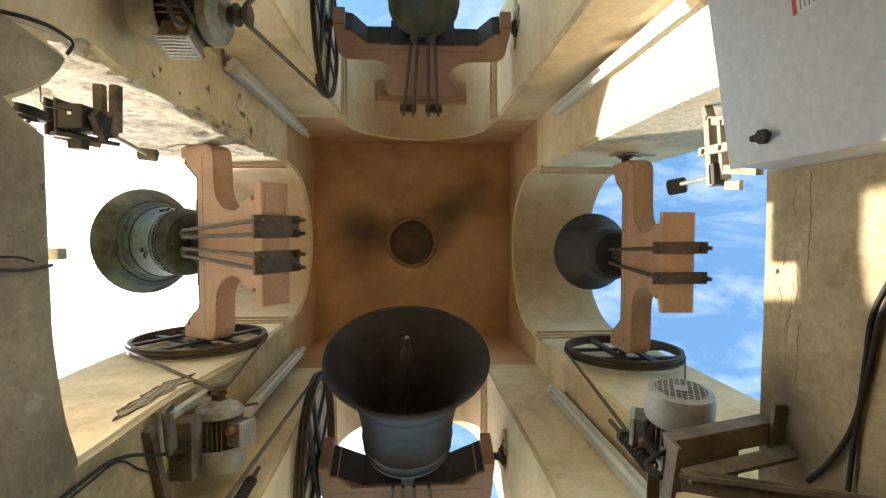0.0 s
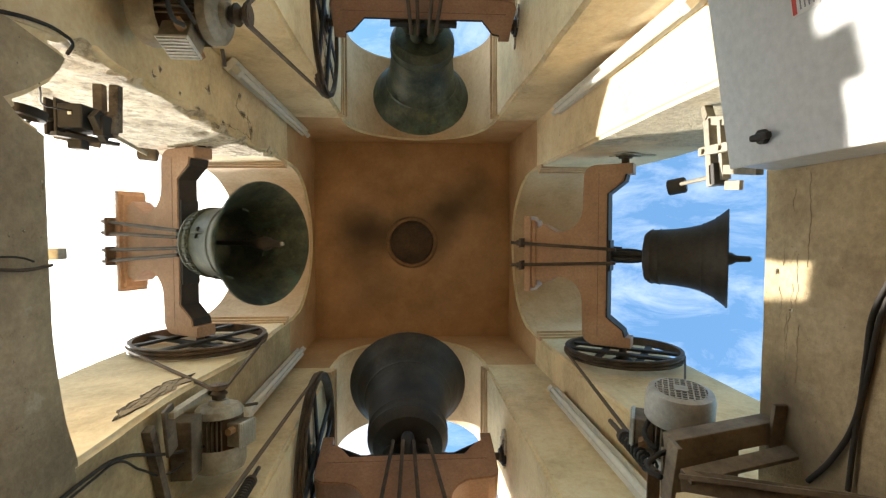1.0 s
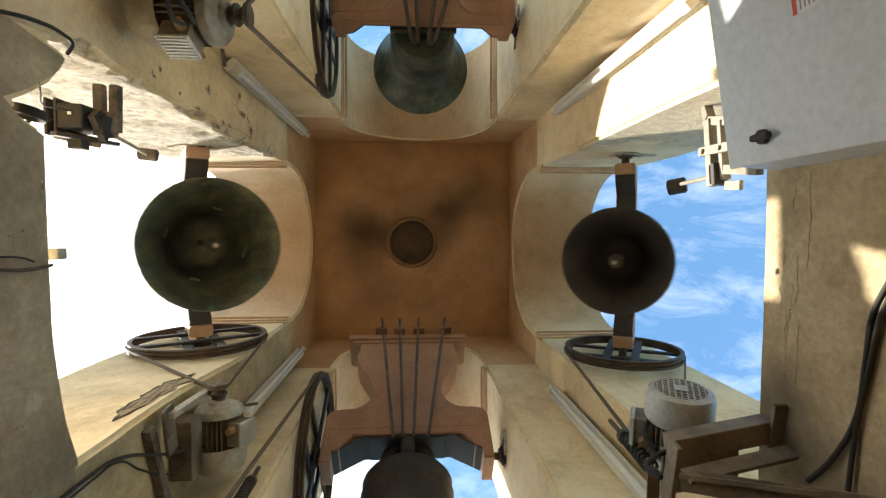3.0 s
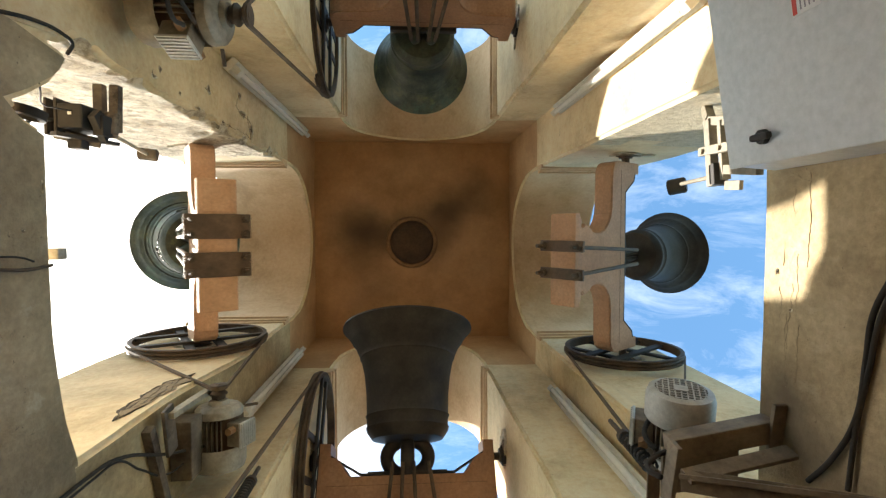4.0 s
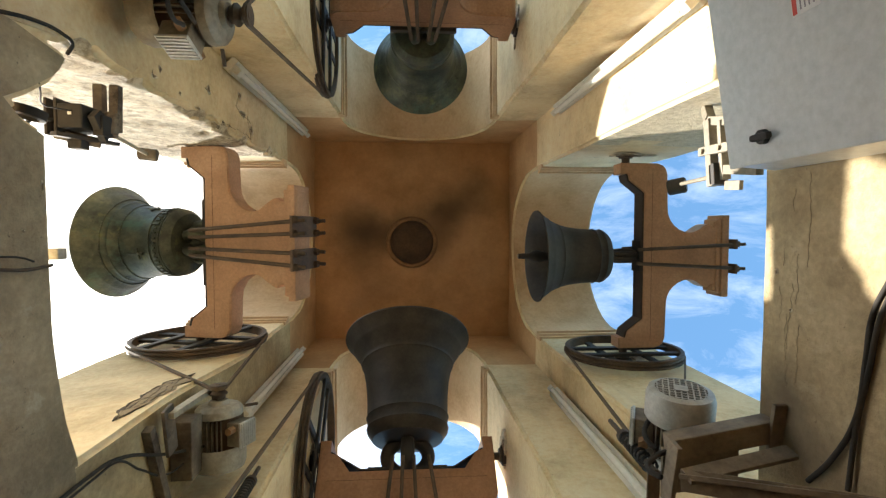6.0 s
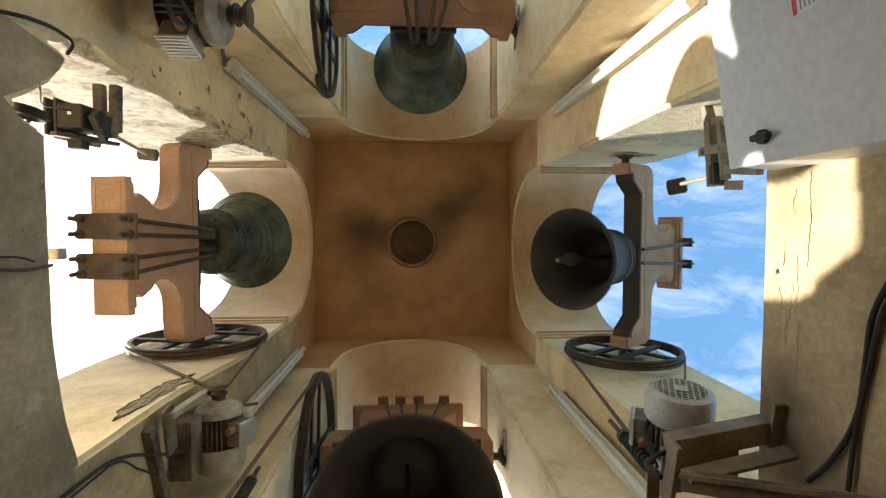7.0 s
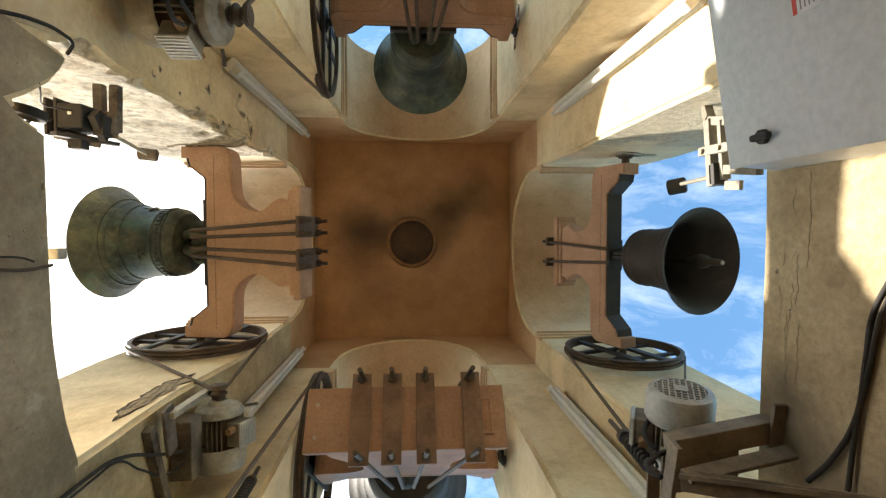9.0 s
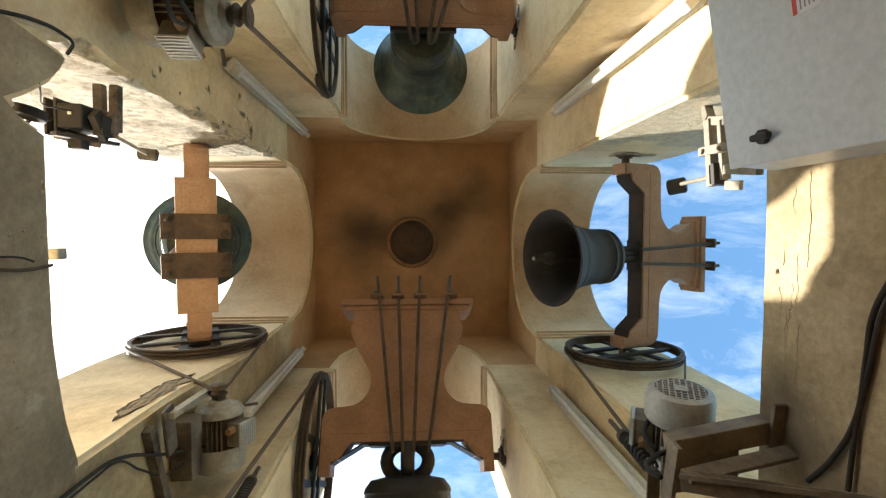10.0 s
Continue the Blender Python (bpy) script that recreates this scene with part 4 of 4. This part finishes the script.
beam(bm, (0.868, 0.319, 1.270), (0.868, 0.452, 1.289), 0.012, 0.045, (1, 0, 0), 0.002)
part("wall_plate", bm, STEEL, frame_e)
bm = bmesh.new()
box(bm, (0.60, 0.445, 1.3255), (0.80, 0.56, 1.3365), None, 0.002)
part("platform", bm, STEEL, frame_e)
for dx in (0.66, 0.76):
    bm = bmesh.new()
    box(bm, (dx - 0.015, 0.45, 1.337), (dx + 0.015, 0.54, 1.40), None, 0.002)
    part("motor_seat", bm, STEEL, frame_e)

frame_w = tagged(new("motor_bracket"), "grey steel channel bracket between the motor and the pier", "bracket")
bm = bmesh.new()
beam(bm, (-0.865, 0.528, 1.745), (-0.865, 0.820, 1.839), 0.035, 0.03, (1, 0, 0), 0.003)
part("channel", bm, STAINED, frame_w)
bm = bmesh.new()
beam(bm, (-0.830, 0.479, 1.797), (-0.830, 0.639, 1.824), 0.065, 0.012, (1, 0, 0), 0.003)
part("plate", bm, STAINED, frame_w)
bm = bmesh.new()
beam(bm, (-0.820, 0.505, 1.790), (-0.820, 0.523, 2.096), 0.02, 0.03, (1, 0, 0), 0.002)
part("slide_rail", bm, GALV, frame_w, "pale zinc slide rail")
bm = bmesh.new()
box(bm, (-0.875, 0.57, 1.90), (-0.80, 0.78, 1.99), None, 0.004)
part("block", bm, STAINED, frame_w)
frame_n = tagged(new("motor_bracket"), "steel plate bracket behind the motor on the pier", "bracket")
bm = bmesh.new()
box(bm, (-0.80, -0.872, 1.60), (-0.60, -0.80, 1.76), None, 0.004)
part("plate", bm, STEEL, frame_n)
frame_s = tagged(new("motor_bracket"), "steel plate bracket behind the motor on the pier", "bracket")
bm = bmesh.new()
box(bm, (-0.80, 0.74, 1.10), (-0.62, 0.872, 1.26), None, 0.004)
part("plate", bm, STEEL, frame_s)


def tensioner(p, q, label):
    """A threaded rod with a coil spring pushed on it."""
    thing = tagged(new("spring_tensioner"), label, "tensioner", "belt tensioners")
    p, q = Vector(p), Vector(q)
    d = q - p
    bm = bmesh.new()
    bar(bm, p, q, 0.008, 10)
    part("threaded_rod", bm, IRON, thing)
    bm = bmesh.new()
    bar(bm, p + d * 0.36, p + d * 0.42, 0.022, 14)
    part("washer", bm, IRON, thing)
    side = d.orthogonal().normalized()
    other = d.normalized().cross(side)
    turns, pts = 8, []
    for k in range(turns * 8 + 1):
        ang = 2 * math.pi * k / 8
        pts.append(p + d * (0.42 + 0.5 * k / (turns * 8)) + (side * math.cos(ang) + other * math.sin(ang)) * 0.018)
    bm = bmesh.new()
    sweep(bm, pts, 0.0042, 6)
    part("coil_spring", bm, BLACK, thing, smooth=True)
    bm = bmesh.new()
    foot = p + d * 0.95
    to = Vector((foot.x, 0.88, foot.z)) if foot.x < 0 else Vector((foot.x, 0.66, foot.z))
    beam(bm, foot, to, 0.03, 0.008, d, 0.001)
    part("holder", bm, STEEL, thing)
    return thing


tensioner((0.670, 0.570, 1.816), (0.576, 0.500, 1.310), "rusty threaded rod with a black coil spring beside the motor")
tensioner((-0.620, 0.816, 2.059), (-0.600, 0.791, 1.738), "rusty threaded rod with a black coil spring under the belt")


# ---- cabinet ----
CABINET = material("grey_cabinet_paint", [(0.60, 0.618, 0.606), (0.61, 0.628, 0.616), (0.62, 0.638, 0.626)], 0.42, 0, 1.3, 50, 0.02, 0.002, spots=((0.40, 0.40, 0.39), 9, 0.79, 1, 0.4, 0.03))
for wire_in in list(CABINET.node_tree.nodes["Principled BSDF"].inputs["Normal"].links):
    CABINET.node_tree.links.remove(wire_in)
RED = material("red_print", [(0.55, 0.06, 0.04), (0.62, 0.08, 0.05)], 0.6)
PAPER = material("white_sticker", [(0.72, 0.72, 0.70), (0.80, 0.80, 0.78)], 0.5)
INK = material("grey_print", [(0.25, 0.25, 0.26), (0.35, 0.35, 0.36)], 0.6)
cab = tagged(new("control_cabinet"), "light grey sheet-steel control cabinet hung on the wall", "cabinet")
cab.matrix_basis = pose(0.868, -0.274, 0.675, 0, 0, -9.3)
bm = bmesh.new()
box(bm, (-0.102, -0.60, 0), (0.0, 0.0, 0.642), None, 0.006)
for v in bm.verts:
    if v.co.x > -0.02 and v.co.y > -0.1:
        v.co.y += 0.022
part("body", bm, CABINET, cab)
bm = bmesh.new()
box(bm, (0.001, -0.58, 0.10), (0.088, -0.53, 0.60), None, 0.003)
part("wall_spacer", bm, CABINET, cab)
bm = bmesh.new()
box(bm, (-0.116, -0.602, -0.002), (-0.104, 0.002, 0.646), None, 0.004)
door = part("door", bm, CABINET, cab)
knob = part("lock", bar(bmesh.new(), (-0.116, -0.056, 0.514), (-0.128, -0.056, 0.514), 0.016, 20), BLACK, door, "black plastic lock with a wing handle", True)
bm = bmesh.new()
box(bm, (-0.142, -0.064, 0.478), (-0.126, -0.048, 0.532), None, 0.006)
part("wing", bm, BLACK, knob)
bm = bmesh.new()
box(bm, (-0.1175, -0.325, 0.336), (-0.1162, -0.265, 0.400), None, 0)
label_sheet = part("label_sheet", bm, PAPER, door, "white sticker with a red mark and grey lines")
bm = bmesh.new()
box(bm, (-0.1184, -0.322, 0.388), (-0.1176, -0.268, 0.398), None, 0)
part("red_bar", bm, RED, label_sheet)
for k in range(4):
    bm = bmesh.new()
    box(bm, (-0.1182, -0.319, 0.377 - 0.010 * k), (-0.1176, -0.273, 0.380 - 0.010 * k), None, 0)
    part("print_bar", bm, INK, label_sheet)


# ---- hammers ----
def bolt(bm, p, way, r=0.009):
    bar(bm, p, Vector(p) + Vector(way) * 0.012, r, 6)


hammer_w = tagged(new("bell_hammer"), "dark electromagnet bell hammer on two posts in the jamb", "bell hammer", "bell hammers")
bx = Vector((-1.000, -0.432, 1.693))
for p, q in (((-0.984, -0.550, 1.747), (-0.984, -0.444, 1.747)), ((-0.941, -0.550, 1.756), (-0.945, -0.406, 1.756))):
    bm = bmesh.new()
    beam(bm, p, q, 0.028, 0.028, (0, 0, 1), 0.003)
    part("post", bm, STAINED, hammer_w)
for k, dx in enumerate((-0.075, -0.048)):
    bm = bmesh.new()
    box(bm, (bx.x + dx, bx.y - 0.05, bx.z - 0.055), (bx.x + dx + 0.008, bx.y + 0.055, bx.z + 0.075), None, 0.002)
    part("side_plate", bm, IRONDARK, hammer_w)
bm = bmesh.new()
box(bm, (bx.x - 0.040, bx.y - 0.035, bx.z - 0.055), (bx.x + 0.030, bx.y + 0.035, bx.z + 0.065), None, 0.006)
coil = part("coil_housing", bm, BLACK, hammer_w, "black magnet coil housing")
bm = bmesh.new()
box(bm, (bx.x - 0.008, bx.y - 0.012, bx.z - 0.0575), (bx.x + 0.002, bx.y - 0.002, bx.z - 0.056), None, 0)
part("type_plate", bm, PAPER, coil)
bm = bmesh.new()
box(bm, (bx.x + 0.036, bx.y - 0.012, bx.z - 0.02), (bx.x + 0.066, bx.y + 0.05, bx.z + 0.03), None, 0.004)
part("hinge_block", bm, BLACK, hammer_w)
bm = bmesh.new()
bar(bm, (bx.x - 0.07, bx.y + 0.045, bx.z - 0.02), (bx.x + 0.03, bx.y + 0.065, bx.z + 0.03), 0.016, 14)
part("plunger", bm, STAINED, hammer_w, smooth=True)
bm = bmesh.new()
bar(bm, (-0.945, -0.457, 1.741), (-0.945, -0.392, 1.727), 0.021, 16)
part("guide_sleeve", bm, STAINED, hammer_w, "grease-stained steel sleeve", True)
bm = bmesh.new()
beam(bm, (-1.030, -0.375, 1.609), (-0.950, -0.372, 1.772), 0.012, 0.03, (0, 0, 1), 0.002)
part("base_rail", bm, IRONDARK, hammer_w)
bm = bmesh.new()
beam(bm, (-0.950, -0.444, 1.659), (-0.950, -0.380, 1.715), 0.02, 0.04, (0, 0, 1), 0.002)
part("yoke_arm", bm, BLACK, hammer_w)
bm = bmesh.new()
box(bm, (bx.x - 0.03, bx.y + 0.06, bx.z - 0.03), (bx.x + 0.01, bx.y + 0.09, bx.z + 0.01), None, 0.004)
part("spring_cup", bm, BLACK, hammer_w)
tip = Vector((-1.100, -0.410, 2.248))
bm = bmesh.new()
bar(bm, (bx.x + 0.05, bx.y + 0.03, bx.z + 0.02), tip, 0.007, 10)
part("arm", bm, GALV, hammer_w)
bm = bmesh.new()
bar(bm, tip + Vector((0.034, 0.003, 0.006)), tip - Vector((0.034, 0.003, 0.006)), 0.025, 28)
bmesh.ops.bevel(bm, geom=[e for e in bm.edges if e.calc_length() < 0.012], offset=0.004, segments=2, affect="EDGES")
part("hammer_head", bm, STAINED, hammer_w, smooth=True)

ZINC = material("dull_zinc_steel", [(0.16, 0.138, 0.10), (0.225, 0.198, 0.15), (0.28, 0.245, 0.19)], 0.65, 0.15, 12, 90, 0.2, 0.002, spots=((0.16, 0.10, 0.06), 14, 0.64))
hammer_e = tagged(new("bell_hammer"), "pale zinc bell hammer frame with a dark round head", "bell hammer", "bell hammers")
for a, b, w in (((1.000, -0.484, 1.799), (1.000, -0.253, 1.771), 0.030), ((1.000, -0.469, 1.730), (1.020, -0.272, 1.736), 0.018)):
    bm = bmesh.new()
    beam(bm, a, b, w, 0.03, (1, 0, 0), 0.003)
    part("post", bm, ZINC, hammer_e)
bm = bmesh.new()
beam(bm, (1.000, -0.486, 1.825), (1.000, -0.455, 1.681), 0.018, 0.03, (0, 1, 0), 0.002)
part("crosshead", bm, ZINC, hammer_e)
bm = bmesh.new()
beam(bm, (0.990, -0.377, 1.831), (0.990, -0.372, 1.661), 0.022, 0.03, (0, 1, 0), 0.002)
part("clamp", bm, ZINC, hammer_e)
bm = bmesh.new()
bolt(bm, (0.985, -0.374, 1.803), (-1, 0, 0.2), 0.010)
bolt(bm, (0.985, -0.373, 1.710), (-1, 0, 0.2), 0.009)
part("bolt", bm, STEEL, hammer_e)
bm = bmesh.new()
beam(bm, (1.000, -0.302, 1.704), (0.900, -0.266, 1.412), 0.02, 0.03, (0, 1, 0), 0.002)
beam(bm, (1.000, -0.250, 1.702), (1.000, -0.244, 1.627), 0.014, 0.03, (0, 1, 0), 0.002)
part("link", bm, ZINC, hammer_e)
bm = bmesh.new()
beam(bm, (1.010, -0.329, 1.765), (1.010, -0.255, 1.756), 0.03, 0.05, (1, 0, 0), 0.004)
part("magnet", bm, BLACK, hammer_e, "black magnet body")
bm = bmesh.new()
bar(bm, (1.020, -0.289, 1.804), (1.100, -0.295, 2.148), 0.008, 10)
part("arm", bm, ZINC, hammer_e)
tip = Vector((1.100, -0.288, 2.179))
bm = bmesh.new()
bar(bm, tip + Vector((0.028, -0.006, -0.022)), tip - Vector((0.028, -0.006, -0.022)), 0.033, 24)
bmesh.ops.bevel(bm, geom=[e for e in bm.edges if e.calc_length() < 0.011], offset=0.004, segments=2, affect="EDGES")
part("hammer_head", bm, BLACK, hammer_e, "dark round hammer head", True)
bm = bmesh.new()
beam(bm, (1.000, -0.484, 1.799), (1.032, -0.545, 1.871), 0.03, 0.03, (1, 0, 0), 0.003)
part("wall_foot", bm, ZINC, hammer_e)


# ---- bearings ----
def bearing(x, y, away):
    """A plaster-smeared pocket plate round an axle end."""
    thing = tagged(new("bearing"), "rusty bearing plate let into the plastered jamb", "bearing", "axle bearings")
    a = Vector(away)
    m = Matrix.Translation((x, y, AXLE)) @ a.to_track_quat("Z", "Y").to_matrix().to_4x4()
    chip((x, y, AXLE), a, 0.085, int(1000 + x * 70 + y * 31), (1.25, 0.8))
    bm = bmesh.new()
    lathe(bm, [(0.0, 0.010), (0.05, 0.010), (0.056, 0.004), (0.058, -0.02)], 18, m)
    part("plate", bm, IRONDARK, thing)
    bm = bmesh.new()
    lathe(bm, [(0.026, 0.013), (0.026, 0.022), (0.038, 0.022), (0.038, 0.013)], 20, m, True)
    part("collar", bm, IRON, thing)
    return thing


bearing(-1.19, -0.555, (0, 1, 0))
bearing(-1.19, 0.535, (0, -1, 0))
bearing(1.21, -0.535, (0, 1, 0))
bearing(1.21, 0.665, (0, -1, 0))
bearing(0.50, 1.21, (-1, 0, 0))
bearing(-0.585, 1.21, (1, 0, 0))
bearing(0.565, -1.24, (-1, 0, 0))
bearing(-0.495, -1.24, (1, 0, 0))


# ---- cables ----
def wire(points, r, label, mat=None):
    return tagged(cable("cable", points, r, mat or RUBBER), label, "cable")


wire([(-0.868, -0.548, 1.218), (-0.868, -0.572, 1.323), (-0.868, -0.577, 1.413), (-0.870, -0.567, 1.451), (-0.895, -0.548, 1.470)], 0.0045, "black cable tucked behind the broken plaster edge")
wire([(-0.885, -0.458, 1.352), (-0.910, -0.436, 1.395), (-0.960, -0.424, 1.470), (-0.990, -0.434, 1.560), (-1.000, -0.445, 1.640)], 0.0022, "thin black cable from the wall to the bell hammer")
wire([(-0.868, 0.538, 1.343), (-0.868, 0.536, 1.444), (-0.865, 0.544, 1.572), (-0.840, 0.645, 1.826), (-0.800, 0.698, 1.996)], 0.0055, "thick black cable to the motor")
wire([(-0.862, 0.549, 1.362), (-0.862, 0.547, 1.479), (-0.860, 0.549, 1.569), (-0.860, 0.633, 1.691), (-0.850, 0.721, 1.844), (-0.820, 0.710, 1.925)], 0.0035, "thin black cable hanging below the motor")
wire([(0.860, -0.021, 1.002), (0.865, 0.062, 1.043), (0.865, 0.155, 1.054), (0.865, 0.275, 1.071), (0.865, 0.389, 1.127), (0.865, 0.464, 1.184)], 0.0058, "thick black cable down the sunlit wall")
wire([(0.865, -0.008, 1.001), (0.866, 0.083, 1.033), (0.866, 0.163, 1.046), (0.866, 0.274, 1.068), (0.866, 0.432, 1.085)], 0.0054, "thick black cable down the sunlit wall")
wire([(0.659, 0.420, 1.479), (0.624, 0.440, 1.462), (0.604, 0.460, 1.424), (0.618, 0.480, 1.398)], 0.007, "black motor lead looping into its box")
wire([(0.635, 0.450, 1.331), (0.552, 0.450, 1.285), (0.527, 0.460, 1.261), (0.537, 0.460, 1.215)], 0.0065, "black motor lead looping under the motor")
wire([(-0.868, -0.051, 1.202), (-0.868, -0.045, 1.267), (-0.868, -0.035, 1.299)], 0.0022, "thin wire on the wall")
wire([(-0.868, -0.025, 1.201), (-0.868, -0.018, 1.274), (-0.875, -0.022, 1.364)], 0.004, "brown painted wire on the wall", IRON)
wire([(-0.620, -0.661, 1.406), (-0.620, -0.632, 1.433), (-0.620, -0.637, 1.494)], 0.006, "grey lead into the motor's terminal box")
wire([(-0.600, -0.673, 1.429), (-0.600, -0.661, 1.482), (-0.620, -0.672, 1.563)], 0.006, "grey lead into the motor's terminal box")
bm = bmesh.new()
box(bm, (-0.014, -0.014, -0.016), (0.014, 0.014, 0.016), None, 0.003)
jb = part("junction_box", bm, GALV)
jb.matrix_basis = Matrix.Translation((-0.900, -0.046, 1.418))
tagged(jb, "small grey junction box on the sill", "junction box")
pc = Vector((-0.900, -0.371, 1.341))
bm = bmesh.new()
lathe(bm, [(0.024, -0.012), (0.036, -0.010), (0.036, 0.010), (0.024, 0.012)], 24, Matrix.Translation(pc) @ pose(0, 0, 0, 80, 0, 10), True)
tagged(part("cable_coil", bm, RUBBER, None, "", True), "black coil of spare cable in the broken sill", "cable coil")
wire([pc + Vector((0, 0.05, 0)), pc + Vector((-0.03, 0.08, 0.02)), pc + Vector((-0.05, 0.03, 0.05)), bx + Vector((-0.08, 0, 0))], 0.005, "black lead from the coil to the hammer")


# ---- movement ----
def swing(base, table, trims=()):
    """Rows for a bell: seconds and its angle from hanging, positive to the inside. trims: how far, round which angle and how widely the angles are corrected."""
    rows = []
    for t, a in table:
        for size, at, wide in trims:
            off = (a - at + 180) % 360 - 180
            a += size * math.exp(-(off / wide) ** 2 / 2)
        rows.append((t, base @ pose(0, 0, 0, a, 0, 0)))
    return rows


# seconds and degrees from hanging
WEST = (
    (0, 240), (0.1, 220), (0.2, 200), (0.3, 183), (0.4, 168), (0.5, 154), (0.6, 138), (0.7, 117), (0.8, 95), (0.9, 78), (1, 60), (1.1, 34),
    (1.2, 6), (1.3, -22), (1.4, -47), (1.5, -67), (1.6, -84), (1.7, -101), (1.8, -120), (1.9, -140), (2, -157), (2.1, -171), (2.2, -184), (2.3, -196),
    (2.4, -207), (2.5, -220), (2.6, -236), (2.7, -257), (2.8, -281), (2.9, -305), (3, -331), (3.1, -358), (3.2, -384), (3.3, -408), (3.4, -427), (3.5, -442),
    (3.6, -455), (3.7, -467), (3.8, -479), (3.9, -496), (4, -510), (4.1, -523), (4.2, -534), (4.3, -544), (4.4, -552), (4.5, -561), (4.6, -572), (4.7, -584),
    (4.8, -602), (4.9, -620), (5, -633), (5.1, -645), (5.2, -660), (5.3, -682), (5.4, -706), (5.5, -730), (5.6, -751), (5.7, -770), (5.8, -787), (5.9, -802),
    (6, -817), (6.2, -845), (6.4, -869), (6.6, -887), (6.8, -901), (6.9, -906), (7, -911), (7.1, -916), (7.2, -921), (7.3, -927), (7.4, -933), (7.5, -941),
    (7.6, -950), (7.7, -961), (7.8, -974), (7.9, -987), (8, -999), (8.1, -1011), (8.2, -1026), (8.3, -1047), (8.4, -1069), (8.5, -1090), (8.6, -1110), (8.7, -1127),
    (8.8, -1144), (8.9, -1160), (9, -1173), (9.1, -1185), (9.2, -1196), (9.3, -1206), (9.4, -1215), (9.5, -1222), (9.6, -1228), (9.7, -1232), (9.8, -1235), (9.9, -1237),
    (10, -1238),
)
EAST = (
    (0, 180), (0.1, 165), (0.2, 148), (0.3, 128), (0.4, 103), (0.5, 80), (0.6, 57), (0.7, 28), (0.8, 1), (0.9, -27), (1, -56), (1.1, -78),
    (1.2, -98), (1.3, -116), (1.4, -130), (1.5, -143), (1.6, -154), (1.7, -164), (1.8, -172), (1.9, -179), (2, -185), (2.1, -191), (2.2, -197), (2.3, -204),
    (2.4, -213), (2.5, -225), (2.6, -240), (2.7, -256), (2.8, -279), (2.9, -305), (3, -332), (3.1, -358), (3.2, -384), (3.3, -407), (3.4, -424), (3.5, -438),
    (3.6, -449), (3.7, -459), (3.8, -468), (3.9, -478), (4, -486), (4.1, -491), (4.2, -494), (4.3, -495), (4.4, -493.5), (4.5, -490), (4.6, -484), (4.7, -477),
    (4.8, -469), (4.9, -460), (5, -448), (5.1, -433), (5.2, -415), (5.3, -394), (5.4, -372), (5.5, -348), (5.6, -329), (5.7, -308), (5.8, -292), (5.9, -279),
    (6, -270), (6.2, -261), (6.4, -260), (6.6, -268), (6.8, -282), (6.9, -293), (7, -306), (7.1, -323), (7.2, -342), (7.3, -361), (7.4, -379), (7.5, -398),
    (7.6, -415), (7.7, -426), (7.8, -433), (8, -439), (8.2, -441), (8.4, -437), (8.5, -433), (8.6, -427), (8.7, -419), (8.8, -409), (8.9, -396), (9, -382),
    (9.1, -366), (9.2, -348), (9.3, -332), (9.4, -318), (9.5, -306), (9.6, -297), (9.7, -294), (9.8, -291.5), (9.9, -290), (10, -290),
)
SOUTH = (
    (0, 64), (0.1, 78), (0.2, 94), (0.3, 107), (0.4, 122), (0.5, 137), (0.6, 147), (0.7, 154), (0.8, 160), (0.9, 165), (1, 170), (1.1, 175),
    (1.2, 180), (1.3, 184), (1.4, 188.5), (1.5, 193), (1.6, 197), (1.7, 201), (1.8, 205), (1.9, 209.5), (2, 216), (2.1, 224), (2.2, 234), (2.3, 245),
    (2.4, 256), (2.5, 266), (2.6, 276), (2.7, 287), (2.8, 300), (2.9, 315), (3, 331), (3.1, 348), (3.2, 366), (3.3, 384), (3.4, 402), (3.5, 418),
    (3.6, 433), (3.7, 446), (3.8, 459), (3.9, 472), (4, 485), (4.1, 497), (4.2, 506), (4.4, 514), (4.6, 519), (4.8, 522), (5, 524), (5.2, 523),
    (5.4, 520), (5.6, 516), (5.7, 513), (5.8, 509), (6, 498), (6.2, 483), (6.4, 462), (6.6, 433), (6.7, 417), (6.8, 402), (6.9, 386), (7, 369),
    (7.1, 352), (7.2, 335), (7.3, 319), (7.4, 304), (7.5, 288), (7.6, 275), (7.7, 266), (7.8, 257), (7.9, 247), (8, 239), (8.1, 232), (8.2, 226),
    (8.3, 221.5), (8.4, 218), (8.5, 215), (8.6, 213), (8.7, 212), (8.8, 212), (8.9, 214), (9, 216.5), (9.1, 220), (9.2, 224), (9.3, 228.5), (9.4, 234),
    (9.5, 242), (9.6, 250.5), (9.7, 260), (9.8, 271), (9.9, 280), (10, 289),
)
NORTH = (
    (0, -22), (0.1, 6), (0.2, 28), (0.3, 46), (0.4, 64), (0.5, 84), (0.6, 98), (0.7, 113), (0.8, 131), (0.9, 146), (1, 156), (1.1, 160),
    (1.2, 163), (1.3, 166), (1.5, 171), (1.8, 176), (2.2, 178.5), (2.5, 179), (10, 179),
)


def motions():
    walk(west_bell, swing(pose(-1.19, -0.033, AXLE, 0, 0, -90), WEST, ((-8, -98, 20),)))
    walk(east_bell, swing(pose(1.21, 0.050, AXLE, 0, 0, 90), EAST, ((3, -24, 12),)))
    walk(south_bell, swing(pose(-0.050, 1.215, AXLE, 0, 0, 180), SOUTH, ((-5, 158, 35), (10, 280, 20))))
    walk(north_bell, swing(pose(0.042, -1.24, AXLE, 0, 0, 0), NORTH, ((-4, 180, 12),)))


motions()
